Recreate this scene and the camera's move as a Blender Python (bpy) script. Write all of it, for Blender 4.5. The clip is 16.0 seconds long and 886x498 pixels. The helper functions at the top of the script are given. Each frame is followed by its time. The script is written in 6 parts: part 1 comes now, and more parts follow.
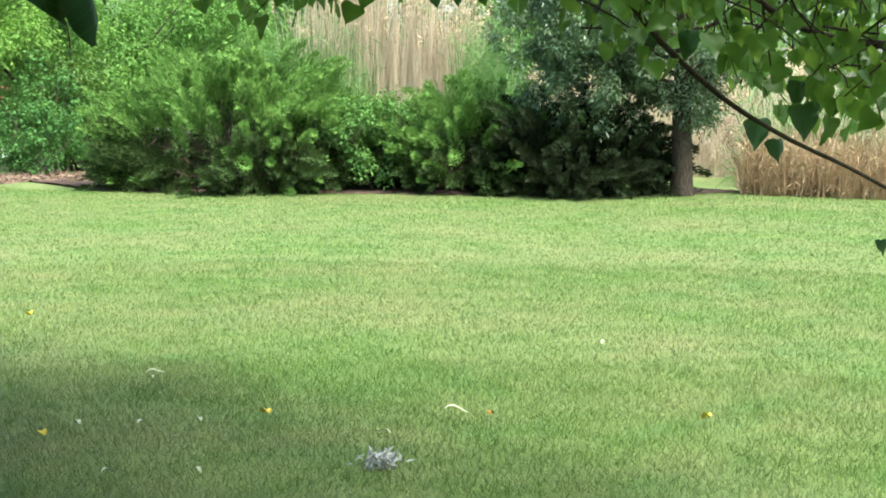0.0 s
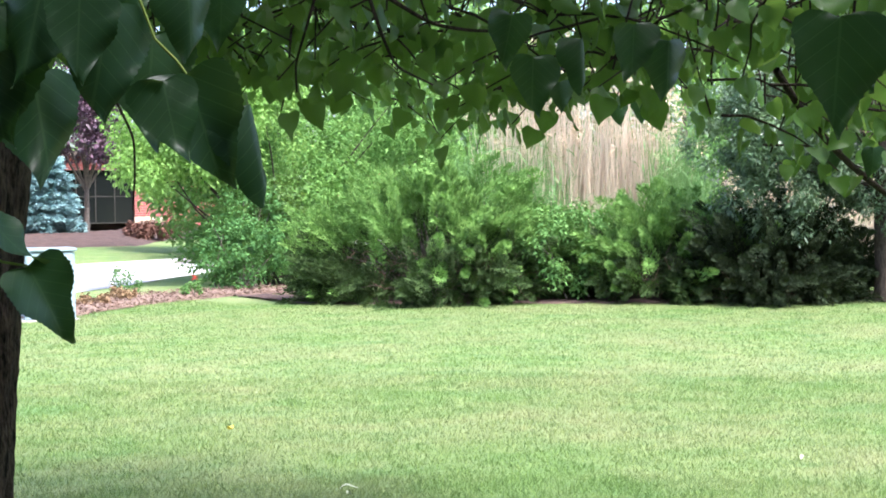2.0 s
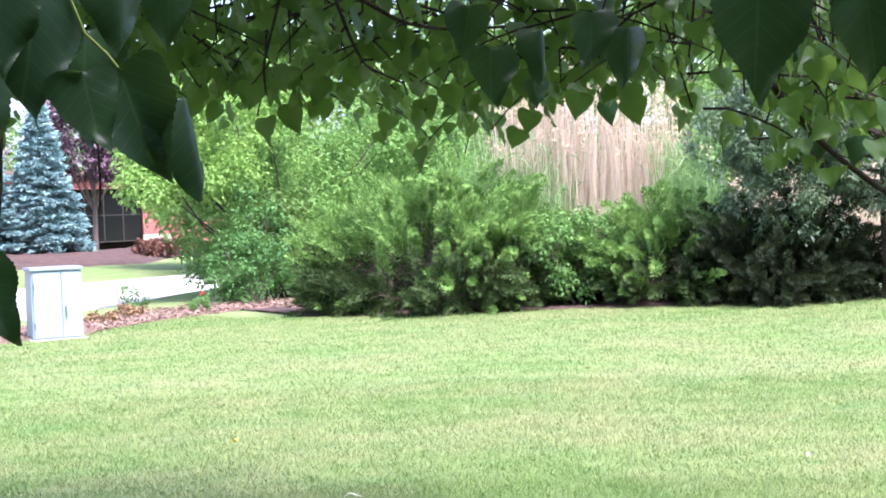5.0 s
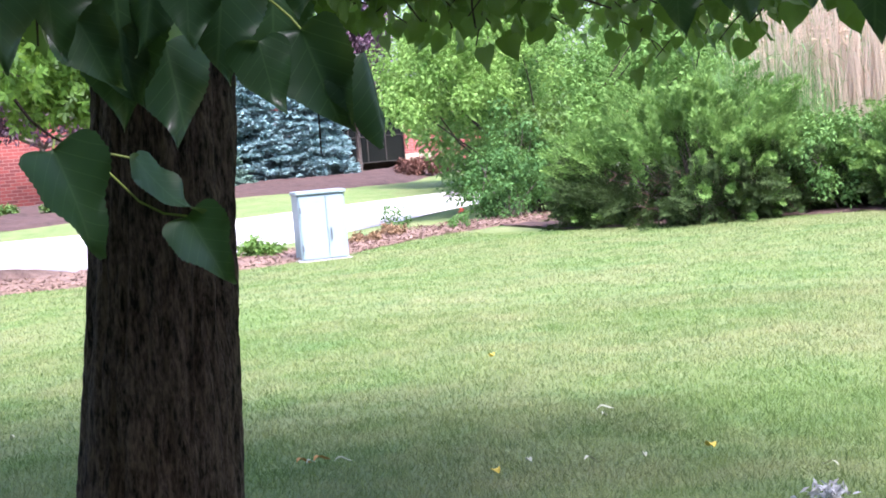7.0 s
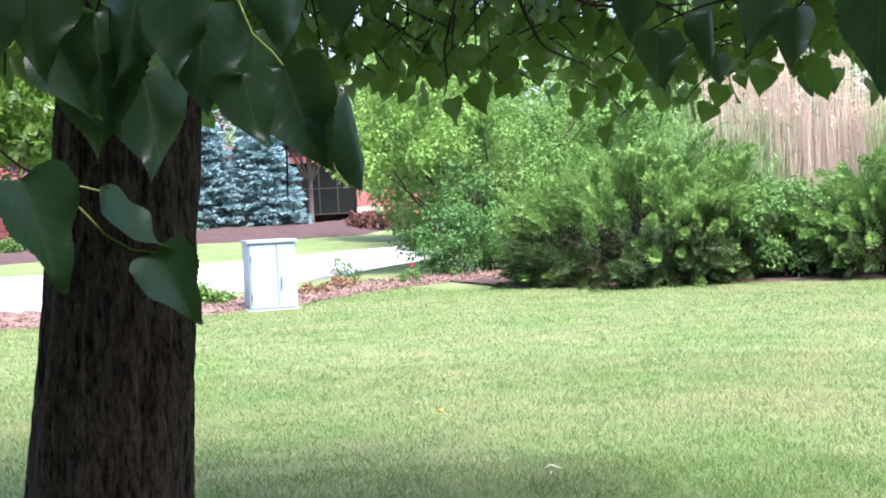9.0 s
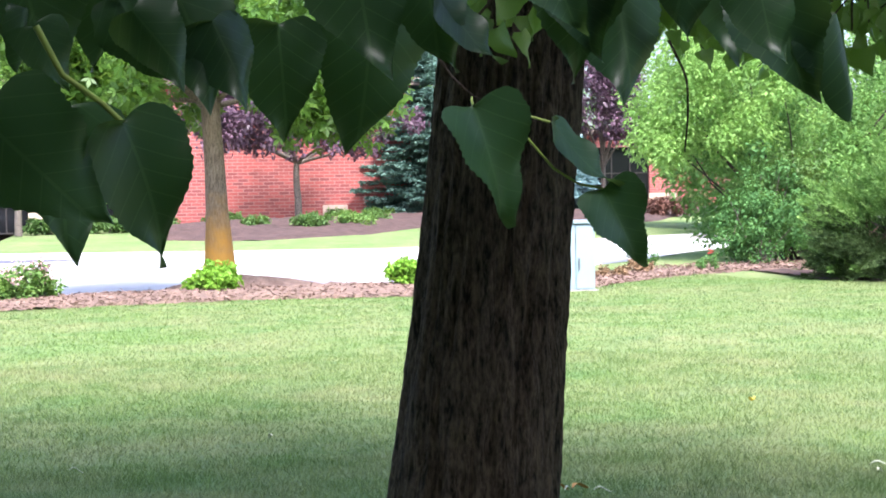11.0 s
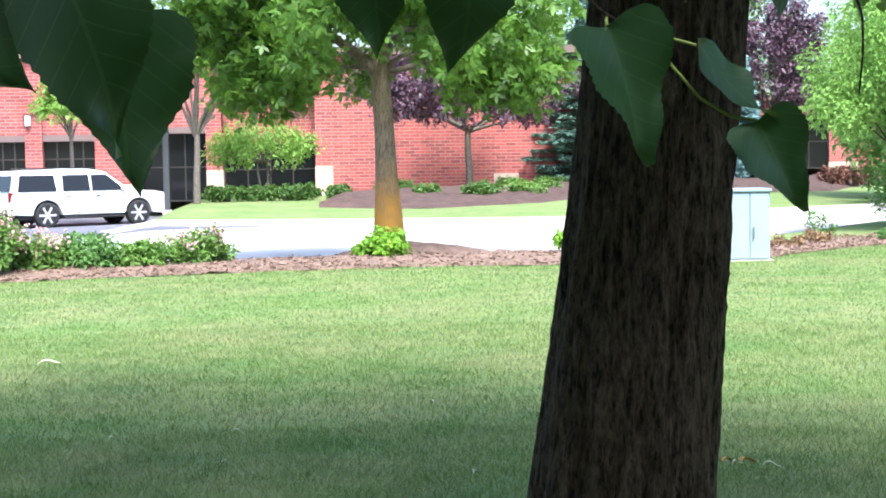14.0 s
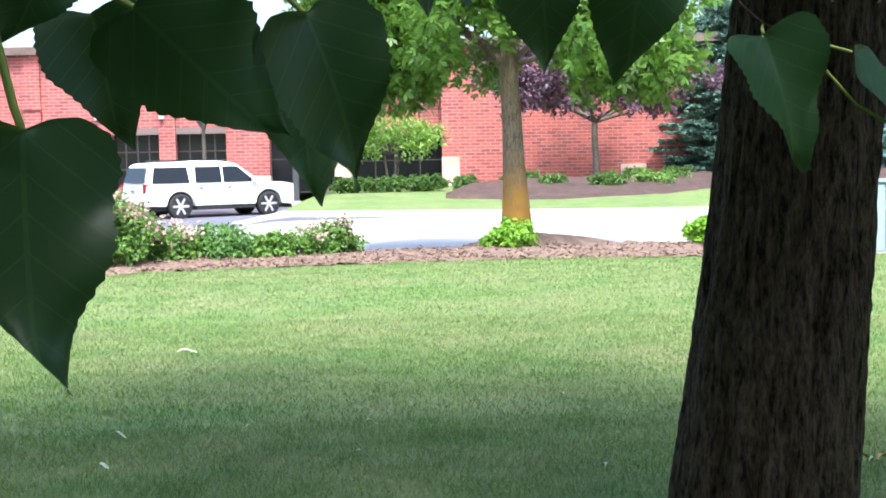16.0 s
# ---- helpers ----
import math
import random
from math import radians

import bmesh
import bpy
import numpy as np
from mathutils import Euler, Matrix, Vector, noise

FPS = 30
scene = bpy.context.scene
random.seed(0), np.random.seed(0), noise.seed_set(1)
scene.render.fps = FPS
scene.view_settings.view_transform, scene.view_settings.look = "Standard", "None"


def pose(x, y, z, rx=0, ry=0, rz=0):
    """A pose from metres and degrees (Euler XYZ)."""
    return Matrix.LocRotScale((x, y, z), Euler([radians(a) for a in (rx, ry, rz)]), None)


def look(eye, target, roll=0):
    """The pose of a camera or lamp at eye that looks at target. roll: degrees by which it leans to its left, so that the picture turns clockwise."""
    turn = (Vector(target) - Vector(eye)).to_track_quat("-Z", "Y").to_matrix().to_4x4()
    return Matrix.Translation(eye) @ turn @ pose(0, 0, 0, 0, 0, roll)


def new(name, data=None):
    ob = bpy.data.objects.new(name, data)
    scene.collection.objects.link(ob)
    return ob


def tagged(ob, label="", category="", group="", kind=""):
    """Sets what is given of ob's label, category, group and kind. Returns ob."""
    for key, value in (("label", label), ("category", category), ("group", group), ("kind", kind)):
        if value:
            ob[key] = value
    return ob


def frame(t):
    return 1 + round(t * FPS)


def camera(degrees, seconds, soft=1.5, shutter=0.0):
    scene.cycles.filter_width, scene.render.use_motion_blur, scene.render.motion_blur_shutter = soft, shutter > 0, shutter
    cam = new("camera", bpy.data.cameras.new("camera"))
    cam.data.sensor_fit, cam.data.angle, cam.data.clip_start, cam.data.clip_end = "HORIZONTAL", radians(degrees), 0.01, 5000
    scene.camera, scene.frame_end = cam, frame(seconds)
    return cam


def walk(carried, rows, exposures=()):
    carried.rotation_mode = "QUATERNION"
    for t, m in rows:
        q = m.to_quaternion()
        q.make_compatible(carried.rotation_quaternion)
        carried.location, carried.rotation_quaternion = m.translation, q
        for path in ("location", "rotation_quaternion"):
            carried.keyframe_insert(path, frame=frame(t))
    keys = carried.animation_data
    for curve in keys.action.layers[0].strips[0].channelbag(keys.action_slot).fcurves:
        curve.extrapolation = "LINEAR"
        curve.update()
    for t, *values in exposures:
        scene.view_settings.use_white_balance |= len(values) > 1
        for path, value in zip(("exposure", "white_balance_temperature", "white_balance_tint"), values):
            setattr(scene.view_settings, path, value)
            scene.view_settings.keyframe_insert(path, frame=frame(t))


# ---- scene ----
# seconds, eye x y z, yaw, pitch, roll (degrees)
PATH = [
    (0, -0.065, -0.045, 1.493, -38.722, -5.945, 0.636),
    (0.5, -0.039, -0.063, 1.533, -38.514, -4.540, 0.550),
    (1, -0.048, -0.060, 1.531, -37.416, -3.655, 1.158),
    (1.5, -0.103, -0.097, 1.551, -34.020, -2.455, 0.868),
    (2, -0.052, -0.097, 1.537, -30.904, -1.681, -0.651),
    (2.5, -0.030, -0.110, 1.530, -30.367, -1.790, -1.790),
    (3, -0.037, -0.137, 1.531, -30.729, -2.090, -1.839),
    (5.5, 0.021, -0.112, 1.512, -30.279, -1.173, -2.430),
    (6, -0.006, -0.192, 1.530, -27.178, -1.873, -2.760),
    (6.5, 0.009, -0.177, 1.531, -21.487, -3.404, -4.575),
    (7, 0.060, -0.234, 1.537, -19.920, -4.142, -4.835),
    (7.5, 0.052, -0.274, 1.550, -21.986, -2.654, -3.233),
    (8, 0.048, -0.260, 1.548, -23.042, -1.454, -2.420),
    (10.5, -0.012, -0.072, 1.485, -15.013, -3.001, -2.197),
    (11, -0.104, -0.050, 1.479, -10.748, -2.303, -0.955),
    (11.5, -0.111, -0.080, 1.486, -8.423, -2.040, 0.681),
    (12, -0.108, -0.124, 1.500, -9.596, -1.884, 2.695),
    (12.5, -0.123, -0.049, 1.469, -9.010, -2.975, 2.744),
    (13, -0.112, 0.076, 1.445, -6.842, -3.012, 0.078),
    (13.5, -0.020, 0.108, 1.446, -5.455, -2.924, -1.959),
    (14, -0.033, 0.107, 1.444, -3.901, -3.412, -0.881),
    (14.5, -0.045, 0.099, 1.451, -2.410, -3.443, -0.336),
    (15, -0.058, 0.083, 1.451, -0.969, -3.623, -0.631),
    (15.5, -0.056, 0.081, 1.457, 0.267, -3.853, -1.255),
    (16, -0.066, 0.065, 1.460, 1.090, -3.707, -1.107),
]
cam = camera(34.13, 16.0, soft=1.8)
walk(cam, [(t, pose(x, y, z, 0, 0, yaw) @ pose(0, 0, 0, 90 + pitch, 0, 0) @ pose(0, 0, 0, 0, 0, roll))
           for t, x, y, z, yaw, pitch, roll in PATH],
     exposures=[(0.0, 2.0, 6500, -4), (1.5, 2.22, 6100, 6), (3.0, 2.42, 5500, 27), (5.5, 2.45, 5750, 28), (7.0, 2.28, 5750, 29), (10.5, 2.3, 5850, 21), (12.5, 2.27, 5800, 13), (16.0, 2.1, 5850, 9)])

# ---------------------------------------------------------------- light
world = bpy.data.worlds.new("sky")
scene.world = world
world.use_nodes = True
wn = world.node_tree
sky = wn.nodes.new("ShaderNodeTexSky")
sky.sky_type = "NISHITA"
sky.sun_disc = False
sky.sun_elevation = radians(60)
sky.sun_rotation = radians(172)
sky.air_density, sky.dust_density, sky.ozone_density = 1.0, 4.0, 1.0
wn.links.new(sky.outputs[0], wn.nodes["Background"].inputs[0])
wn.nodes["Background"].inputs[1].default_value = 0.115
sun_data = bpy.data.lights.new("sun", "SUN")
sun_data.energy, sun_data.angle, sun_data.color = 1.9, radians(13), (1.0, 0.95, 0.87)
sun = new("sun", sun_data)
# the sun stands high behind the camera and a little to its right
SUN_AZ = radians(172)
sun.matrix_world = look((0, 0, 0), (-math.sin(SUN_AZ) * math.cos(radians(60)), -math.cos(SUN_AZ) * math.cos(radians(60)), -math.sin(radians(60))))
sun.location = (0, 0, 40)


# ---------------------------------------------------------------- materials
def ramp(nt, fac, stops):
    r = nt.nodes.new("ShaderNodeValToRGB")
    el = r.color_ramp.elements
    while len(el) < len(stops):
        el.new(0.5)
    for e, (p, c) in zip(el, stops):
        e.position, e.color = p, (*c, 1)
    nt.links.new(fac, r.inputs[0])
    return r.outputs[0]


def tex_noise(nt, scale, detail=4, vec=None, rough=0.6):
    n = nt.nodes.new("ShaderNodeTexNoise")
    n.inputs["Scale"].default_value, n.inputs["Detail"].default_value, n.inputs["Roughness"].default_value = scale, detail, rough
    if vec is not None:
        nt.links.new(vec, n.inputs["Vector"])
    return n.outputs["Fac"]


def mix_col(nt, fac, a, b, kind="MIX"):
    m = nt.nodes.new("ShaderNodeMix")
    m.data_type, m.blend_type = "RGBA", kind
    for s, v in ((m.inputs[0], fac), (m.inputs[6], a), (m.inputs[7], b)):
        if hasattr(v, "is_linked"):
            nt.links.new(v, s)
        elif isinstance(v, tuple):
            s.default_value = (*v, 1)
        else:
            s.default_value = v
    return m.outputs[2]


def maths(nt, op, a, b=None, c=None):
    m = nt.nodes.new("ShaderNodeMath")
    m.operation = op
    for s, v in zip(m.inputs, (a, b, c)):
        if v is None:
            continue
        if hasattr(v, "is_linked"):
            nt.links.new(v, s)
        else:
            s.default_value = v
    return m.outputs[0]


def surface(name, rough=0.8, metal=0.0, spec=0.5):
    m = bpy.data.materials.new(name)
    m.use_nodes = True
    nt = m.node_tree
    b = nt.nodes["Principled BSDF"]
    b.inputs["Roughness"].default_value, b.inputs["Metallic"].default_value = rough, metal
    b.inputs["Specular IOR Level"].default_value = spec
    return m, nt, b


def obj_coords(nt, scale=(1, 1, 1), world_space=True):
    if world_space:
        g = nt.nodes.new("ShaderNodeNewGeometry")
        out = g.outputs["Position"]
    else:
        g = nt.nodes.new("ShaderNodeTexCoord")
        out = g.outputs["Object"]
    mp = nt.nodes.new("ShaderNodeMapping")
    mp.inputs["Scale"].default_value = scale
    nt.links.new(out, mp.inputs["Vector"])
    return mp.outputs[0]


def bump(nt, b, height, strength=0.4, dist=0.02):
    n = nt.nodes.new("ShaderNodeBump")
    n.inputs["Strength"].default_value, n.inputs["Distance"].default_value = strength, dist
    nt.links.new(height, n.inputs["Height"])
    nt.links.new(n.outputs[0], b.inputs["Normal"])


def rough_mat(name, dark, light, scale=6.0, fine=60.0, rough=0.85, relief=0.4, dist=0.01, stretch=(1, 1, 1), metal=0.0, spec=0.4):
    """A surface with broad stains and fine grain."""
    m, nt, b = surface(name, rough, metal, spec)
    v = obj_coords(nt, stretch)
    broad, grain = tex_noise(nt, scale, 5, v), tex_noise(nt, fine, 3, v)
    f = maths(nt, "ADD", maths(nt, "MULTIPLY", broad, 0.6), maths(nt, "MULTIPLY", grain, 0.4))
    nt.links.new(ramp(nt, f, [(0.32, dark), (0.68, light)]), b.inputs["Base Color"])
    bump(nt, b, f, relief, dist)
    return m


def leaf_mat(name, dark, light, trans=0.35, rough=0.5, spec=0.35, shift=0.25, patch=0.8):
    """Foliage: each leaf its own shade, broad patches, light coming through the blade."""
    m, nt, b = surface(name, rough, 0, spec)
    g = nt.nodes.new("ShaderNodeNewGeometry")
    patches = tex_noise(nt, patch, 2, g.outputs["Position"])
    f = maths(nt, "ADD", maths(nt, "MULTIPLY", g.outputs["Random Per Island"], 0.34), maths(nt, "MULTIPLY", patches, 0.7))
    col = ramp(nt, f, [(0.2, dark), (0.85, light)])
    nt.links.new(col, b.inputs["Base Color"])
    t = nt.nodes.new("ShaderNodeBsdfTranslucent")
    nt.links.new(mix_col(nt, shift, col, (0.30, 0.42, 0.03)), t.inputs["Color"])
    ms = nt.nodes.new("ShaderNodeMixShader")
    ms.inputs[0].default_value = trans
    nt.links.new(b.outputs[0], ms.inputs[1])
    nt.links.new(t.outputs[0], ms.inputs[2])
    nt.links.new(ms.outputs[0], nt.nodes["Material Output"].inputs[0])
    return m


def plain(name, colour, rough=0.5, metal=0.0, spec=0.5, vary=0.06, scale=8.0):
    m, nt, b = surface(name, rough, metal, spec)
    v = obj_coords(nt)
    n = tex_noise(nt, scale, 4, v)
    lo, hi = tuple(c * (1 - vary) for c in colour), tuple(min(1, c * (1 + vary)) for c in colour)
    nt.links.new(ramp(nt, n, [(0.3, lo), (0.7, hi)]), b.inputs["Base Color"])
    return m


def lawn_material(name, blades):
    """Mown turf: green with dry straw patches, cooler streaks and fine grain."""
    m, nt, b = surface(name, 0.75, 0, 0.25)
    g = nt.nodes.new("ShaderNodeNewGeometry")
    pos = g.outputs["Position"]
    broad = tex_noise(nt, 0.55, 4, pos)
    mid = tex_noise(nt, 2.6, 4, pos)
    fine = tex_noise(nt, 55, 3, pos)
    base = ramp(nt, mid, [(0.3, (0.120, 0.200, 0.052)), (0.7, (0.172, 0.265, 0.076))])
    dry = ramp(nt, maths(nt, "ADD", maths(nt, "MULTIPLY", broad, 0.65), maths(nt, "MULTIPLY", mid, 0.35)),
               [(0.40, (0, 0, 0)), (0.66, (1, 1, 1))])
    col = mix_col(nt, maths(nt, "MULTIPLY", dry, 0.6), base, (0.30, 0.285, 0.15))
    cool = ramp(nt, tex_noise(nt, 0.8, 3, obj_coords(nt, (1.0, 1.6, 1.0))), [(0.54, (0, 0, 0)), (0.66, (1, 1, 1))])
    col = mix_col(nt, maths(nt, "MULTIPLY", cool, 0.28), col, (0.112, 0.235, 0.078))
    if blades:
        v = ramp(nt, g.outputs["Random Per Island"], [(0.0, (0.72, 0.75, 0.72)), (0.8, (1.08, 1.08, 1.06)), (1.0, (1.6, 1.5, 1.4))])
    else:
        v = ramp(nt, fine, [(0.3, (0.6, 0.62, 0.6)), (0.7, (1.25, 1.25, 1.2))])
    col = mix_col(nt, 1.0, col, v, "MULTIPLY")
    nt.links.new(col, b.inputs["Base Color"])
    if blades:
        t = nt.nodes.new("ShaderNodeBsdfTranslucent")
        nt.links.new(col, t.inputs["Color"])
        ms = nt.nodes.new("ShaderNodeMixShader")
        ms.inputs[0].default_value = 0.3
        nt.links.new(b.outputs[0], ms.inputs[1])
        nt.links.new(t.outputs[0], ms.inputs[2])
        nt.links.new(ms.outputs[0], nt.nodes["Material Output"].inputs[0])
    else:
        bump(nt, b, maths(nt, "ADD", fine, maths(nt, "MULTIPLY", mid, 0.5)), 0.9, 0.03)
    return m


def brick_material(name, brick_a, brick_b, mortar, along="x"):
    m, nt, b = surface(name, 0.85, 0, 0.3)
    g = nt.nodes.new("ShaderNodeNewGeometry")
    sep = nt.nodes.new("ShaderNodeSeparateXYZ")
    nt.links.new(g.outputs["Position"], sep.inputs[0])
    cmb = nt.nodes.new("ShaderNodeCombineXYZ")
    nt.links.new(maths(nt, "ADD", sep.outputs[0], sep.outputs[1]), cmb.inputs[0])
    nt.links.new(sep.outputs[2], cmb.inputs[1])
    t = nt.nodes.new("ShaderNodeTexBrick")
    t.inputs["Scale"].default_value = 1.0
    t.inputs["Brick Width"].default_value, t.inputs["Row Height"].default_value = 0.40, 0.13
    t.inputs["Mortar Size"].default_value, t.inputs["Bias"].default_value = 0.014, -0.3
    t.inputs["Color1"].default_value, t.inputs["Color2"].default_value, t.inputs["Mortar"].default_value = (*brick_a, 1), (*brick_b, 1), (*mortar, 1)
    nt.links.new(cmb.outputs[0], t.inputs["Vector"])
    stain = ramp(nt, tex_noise(nt, 0.9, 5, g.outputs["Position"]), [(0.3, (0.85, 0.84, 0.83)), (0.7, (1.1, 1.1, 1.1))])
    nt.links.new(mix_col(nt, 1.0, t.outputs["Color"], stain, "MULTIPLY"), b.inputs["Base Color"])
    bump(nt, b, t.outputs["Fac"], -0.4, 0.01)
    return m


M = {}
M["lawn"] = lawn_material("lawn", False)
M["blades"] = lawn_material("grass_blades", True)
M["mulch"] = rough_mat("bark_mulch", (0.085, 0.053, 0.04), (0.29, 0.20, 0.155), 5, 38, 0.95, 1.0, 0.03)
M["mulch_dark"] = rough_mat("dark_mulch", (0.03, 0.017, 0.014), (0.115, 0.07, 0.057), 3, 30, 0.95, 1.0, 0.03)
M["chip"] = rough_mat("mulch_chip", (0.10, 0.062, 0.046), (0.34, 0.235, 0.18), 9, 60, 0.9, 0.3)
M["road"] = rough_mat("pale_concrete_road", (0.40, 0.39, 0.38), (0.56, 0.55, 0.53), 0.7, 45, 0.85, 0.25)
M["asphalt"] = rough_mat("worn_asphalt", (0.085, 0.086, 0.108), (0.15, 0.152, 0.182), 0.6, 70, 0.75, 0.3)
M["kerb"] = rough_mat("kerb_concrete", (0.36, 0.34, 0.31), (0.56, 0.53, 0.49), 2, 50, 0.85, 0.25)
M["brick"] = brick_material("red_brick", (0.39, 0.10, 0.086), (0.16, 0.055, 0.06), (0.42, 0.215, 0.19))
M["stone"] = rough_mat("buff_limestone", (0.40, 0.30, 0.23), (0.62, 0.49, 0.39), 2, 40, 0.85, 0.3)
M["white_gravel"] = rough_mat("white_gravel", (0.4, 0.38, 0.35), (0.75, 0.72, 0.68), 12, 50, 0.9, 0.9, 0.03)
M["glass"] = plain("dark_window_glass", (0.008, 0.009, 0.010), 0.1, 0, 0.3)
M["frame"] = plain("dark_bronze_frame", (0.045, 0.038, 0.034), 0.45, 0.2)
M["interior"] = plain("dim_interior", (0.10, 0.08, 0.06), 0.9)
M["curtain"] = plain("pale_curtain", (0.5, 0.48, 0.4), 0.9)
M["soffit"] = plain("brown_lintel", (0.17, 0.12, 0.11), 0.7)
M["blocker"] = plain("blocker_grey", (0.30, 0.30, 0.29), 0.8)
M["roof"] = rough_mat("brown_roof", (0.10, 0.07, 0.06), (0.2, 0.15, 0.12), 2, 30)


def bark_material(name, deep, high, fine=1.0, algae=None):
    m, nt, b = surface(name, 0.92, 0, 0.2)
    v = obj_coords(nt, (85 * fine, 85 * fine, 17.0 * fine))
    ridge = tex_noise(nt, 1.0, 6, v, 0.65)
    flake = tex_noise(nt, 1.0, 4, obj_coords(nt, (170 * fine, 170 * fine, 60 * fine)))
    f = maths(nt, "ADD", maths(nt, "MULTIPLY", ridge, 0.65), maths(nt, "MULTIPLY", flake, 0.35))
    col = ramp(nt, f, [(0.40, deep), (0.60, high)])
    if algae:
        g = nt.nodes.new("ShaderNodeNewGeometry")
        s = nt.nodes.new("ShaderNodeSeparateXYZ")
        nt.links.new(g.outputs["Position"], s.inputs[0])
        h = maths(nt, "ADD", s.outputs[2], maths(nt, "MULTIPLY", tex_noise(nt, 5, 4, g.outputs["Position"]), 1.0))
        stain = ramp(nt, h, [(0.30, (1, 1, 1)), (0.56, (0, 0, 0))]) if algae[1] < 1 else ramp(nt, maths(nt, "DIVIDE", h, algae[1]), [(0.55, (1, 1, 1)), (0.98, (0, 0, 0))])
        col = mix_col(nt, stain, col, algae[0])
    nt.links.new(col, b.inputs["Base Color"])
    bump(nt, b, f, 0.9, 0.02)
    return m


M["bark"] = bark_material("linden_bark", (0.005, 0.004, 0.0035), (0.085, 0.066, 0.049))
M["bark_street"] = bark_material("street_tree_bark", (0.11, 0.085, 0.06), (0.26, 0.21, 0.16), 0.5, ((0.42, 0.22, 0.045), 2.0))
M["bark_grey"] = bark_material("grey_bark", (0.075, 0.063, 0.053), (0.23, 0.195, 0.16), 0.6)
M["bark_dark"] = bark_material("dark_bark", (0.02, 0.016, 0.013), (0.085, 0.066, 0.052), 0.6)
M["linden_far"] = leaf_mat("linden_leaves", (0.014, 0.04, 0.010), (0.07, 0.15, 0.03), 0.35, 0.42, 0.4)
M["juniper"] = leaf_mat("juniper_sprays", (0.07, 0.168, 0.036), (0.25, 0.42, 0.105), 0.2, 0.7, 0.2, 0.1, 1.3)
# the same sprays darkened, for the shade inside and low on the bushes
M["juniper_shaded"] = leaf_mat("shaded_juniper_sprays", (0.022, 0.048, 0.016), (0.085, 0.135, 0.042), 0.12, 0.8, 0.15, 0.1, 1.3)
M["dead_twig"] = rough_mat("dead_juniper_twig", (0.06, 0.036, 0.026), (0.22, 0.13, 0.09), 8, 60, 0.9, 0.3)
# near-black sprays: the shade of the tree above is in the colour
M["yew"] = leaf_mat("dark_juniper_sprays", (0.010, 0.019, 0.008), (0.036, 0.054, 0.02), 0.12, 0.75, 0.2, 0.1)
M["shrub"] = leaf_mat("honeysuckle_leaves", (0.05, 0.14, 0.035), (0.18, 0.34, 0.10), 0.3, 0.7, 0.15)
M["shrub_blue"] = leaf_mat("bluish_shrub_leaves", (0.03, 0.10, 0.028), (0.13, 0.28, 0.085), 0.3, 0.7, 0.15)
M["olive"] = leaf_mat("grey_green_leaves", (0.04, 0.085, 0.042), (0.165, 0.25, 0.125), 0.25, 0.4, 0.5, 0.15)
M["grove"] = leaf_mat("thicket_leaves", (0.05, 0.14, 0.032), (0.27, 0.48, 0.14), 0.4, 0.7, 0.12, 0.2, 0.5)
M["yellow_green"] = leaf_mat("yellow_green_leaves", (0.13, 0.28, 0.055), (0.34, 0.53, 0.16), 0.45, 0.7, 0.12, 0.2)
M["wood_far"] = leaf_mat("far_wood_leaves", (0.07, 0.17, 0.04), (0.25, 0.42, 0.13), 0.4, 0.6, 0.2, 0.2, 0.3)
M["maple"] = leaf_mat("maple_leaves", (0.03, 0.09, 0.014), (0.16, 0.31, 0.045), 0.42, 0.45, 0.35)
M["light_tree"] = leaf_mat("pale_green_leaves", (0.14, 0.28, 0.04), (0.30, 0.48, 0.11), 0.4, 0.5, 0.3)
M["purple"] = leaf_mat("purple_leaves", (0.022, 0.012, 0.020), (0.20, 0.115, 0.16), 0.15, 0.5, 0.4, 0.0)
M["blue_spruce"] = leaf_mat("blue_spruce_needles", (0.13, 0.245, 0.25), (0.36, 0.52, 0.52), 0.08, 0.9, 0.05, 0.0, 1.0)
M["green_spruce"] = leaf_mat("green_spruce_needles", (0.05, 0.11, 0.085), (0.19, 0.31, 0.24), 0.08, 0.7, 0.2, 0.0, 1.0)
M["straw"] = leaf_mat("dry_reed", (0.52, 0.43, 0.33), (0.84, 0.75, 0.62), 0.35, 0.7, 0.2, 0.0, 0.6)
M["straw_brown"] = leaf_mat("brown_reed", (0.22, 0.14, 0.08), (0.56, 0.42, 0.27), 0.2, 0.7, 0.2, 0.0, 0.8)
M["plume"] = leaf_mat("reed_plume", (0.50, 0.38, 0.26), (0.78, 0.64, 0.47), 0.3, 0.8, 0.1, 0.0)
M["reed_green"] = leaf_mat("green_reed", (0.10, 0.23, 0.07), (0.28, 0.44, 0.17), 0.3, 0.5, 0.3, 0.1, 0.8)
M["lime"] = leaf_mat("lime_green_leaves", (0.14, 0.33, 0.02), (0.33, 0.58, 0.08), 0.35, 0.5, 0.3)
M["spirea"] = leaf_mat("spirea_leaves", (0.08, 0.19, 0.04), (0.23, 0.38, 0.09), 0.35, 0.55, 0.3)
M["pink"] = leaf_mat("pink_flowers", (0.55, 0.28, 0.30), (0.82, 0.66, 0.62), 0.2, 0.8, 0.1, 0.0)
M["red_flower"] = leaf_mat("red_flowers", (0.45, 0.02, 0.015), (0.7, 0.06, 0.04), 0.2, 0.6, 0.3, 0.0)
M["barberry"] = leaf_mat("barberry_leaves", (0.09, 0.04, 0.03), (0.25, 0.125, 0.09), 0.2, 0.6, 0.3, 0.0)
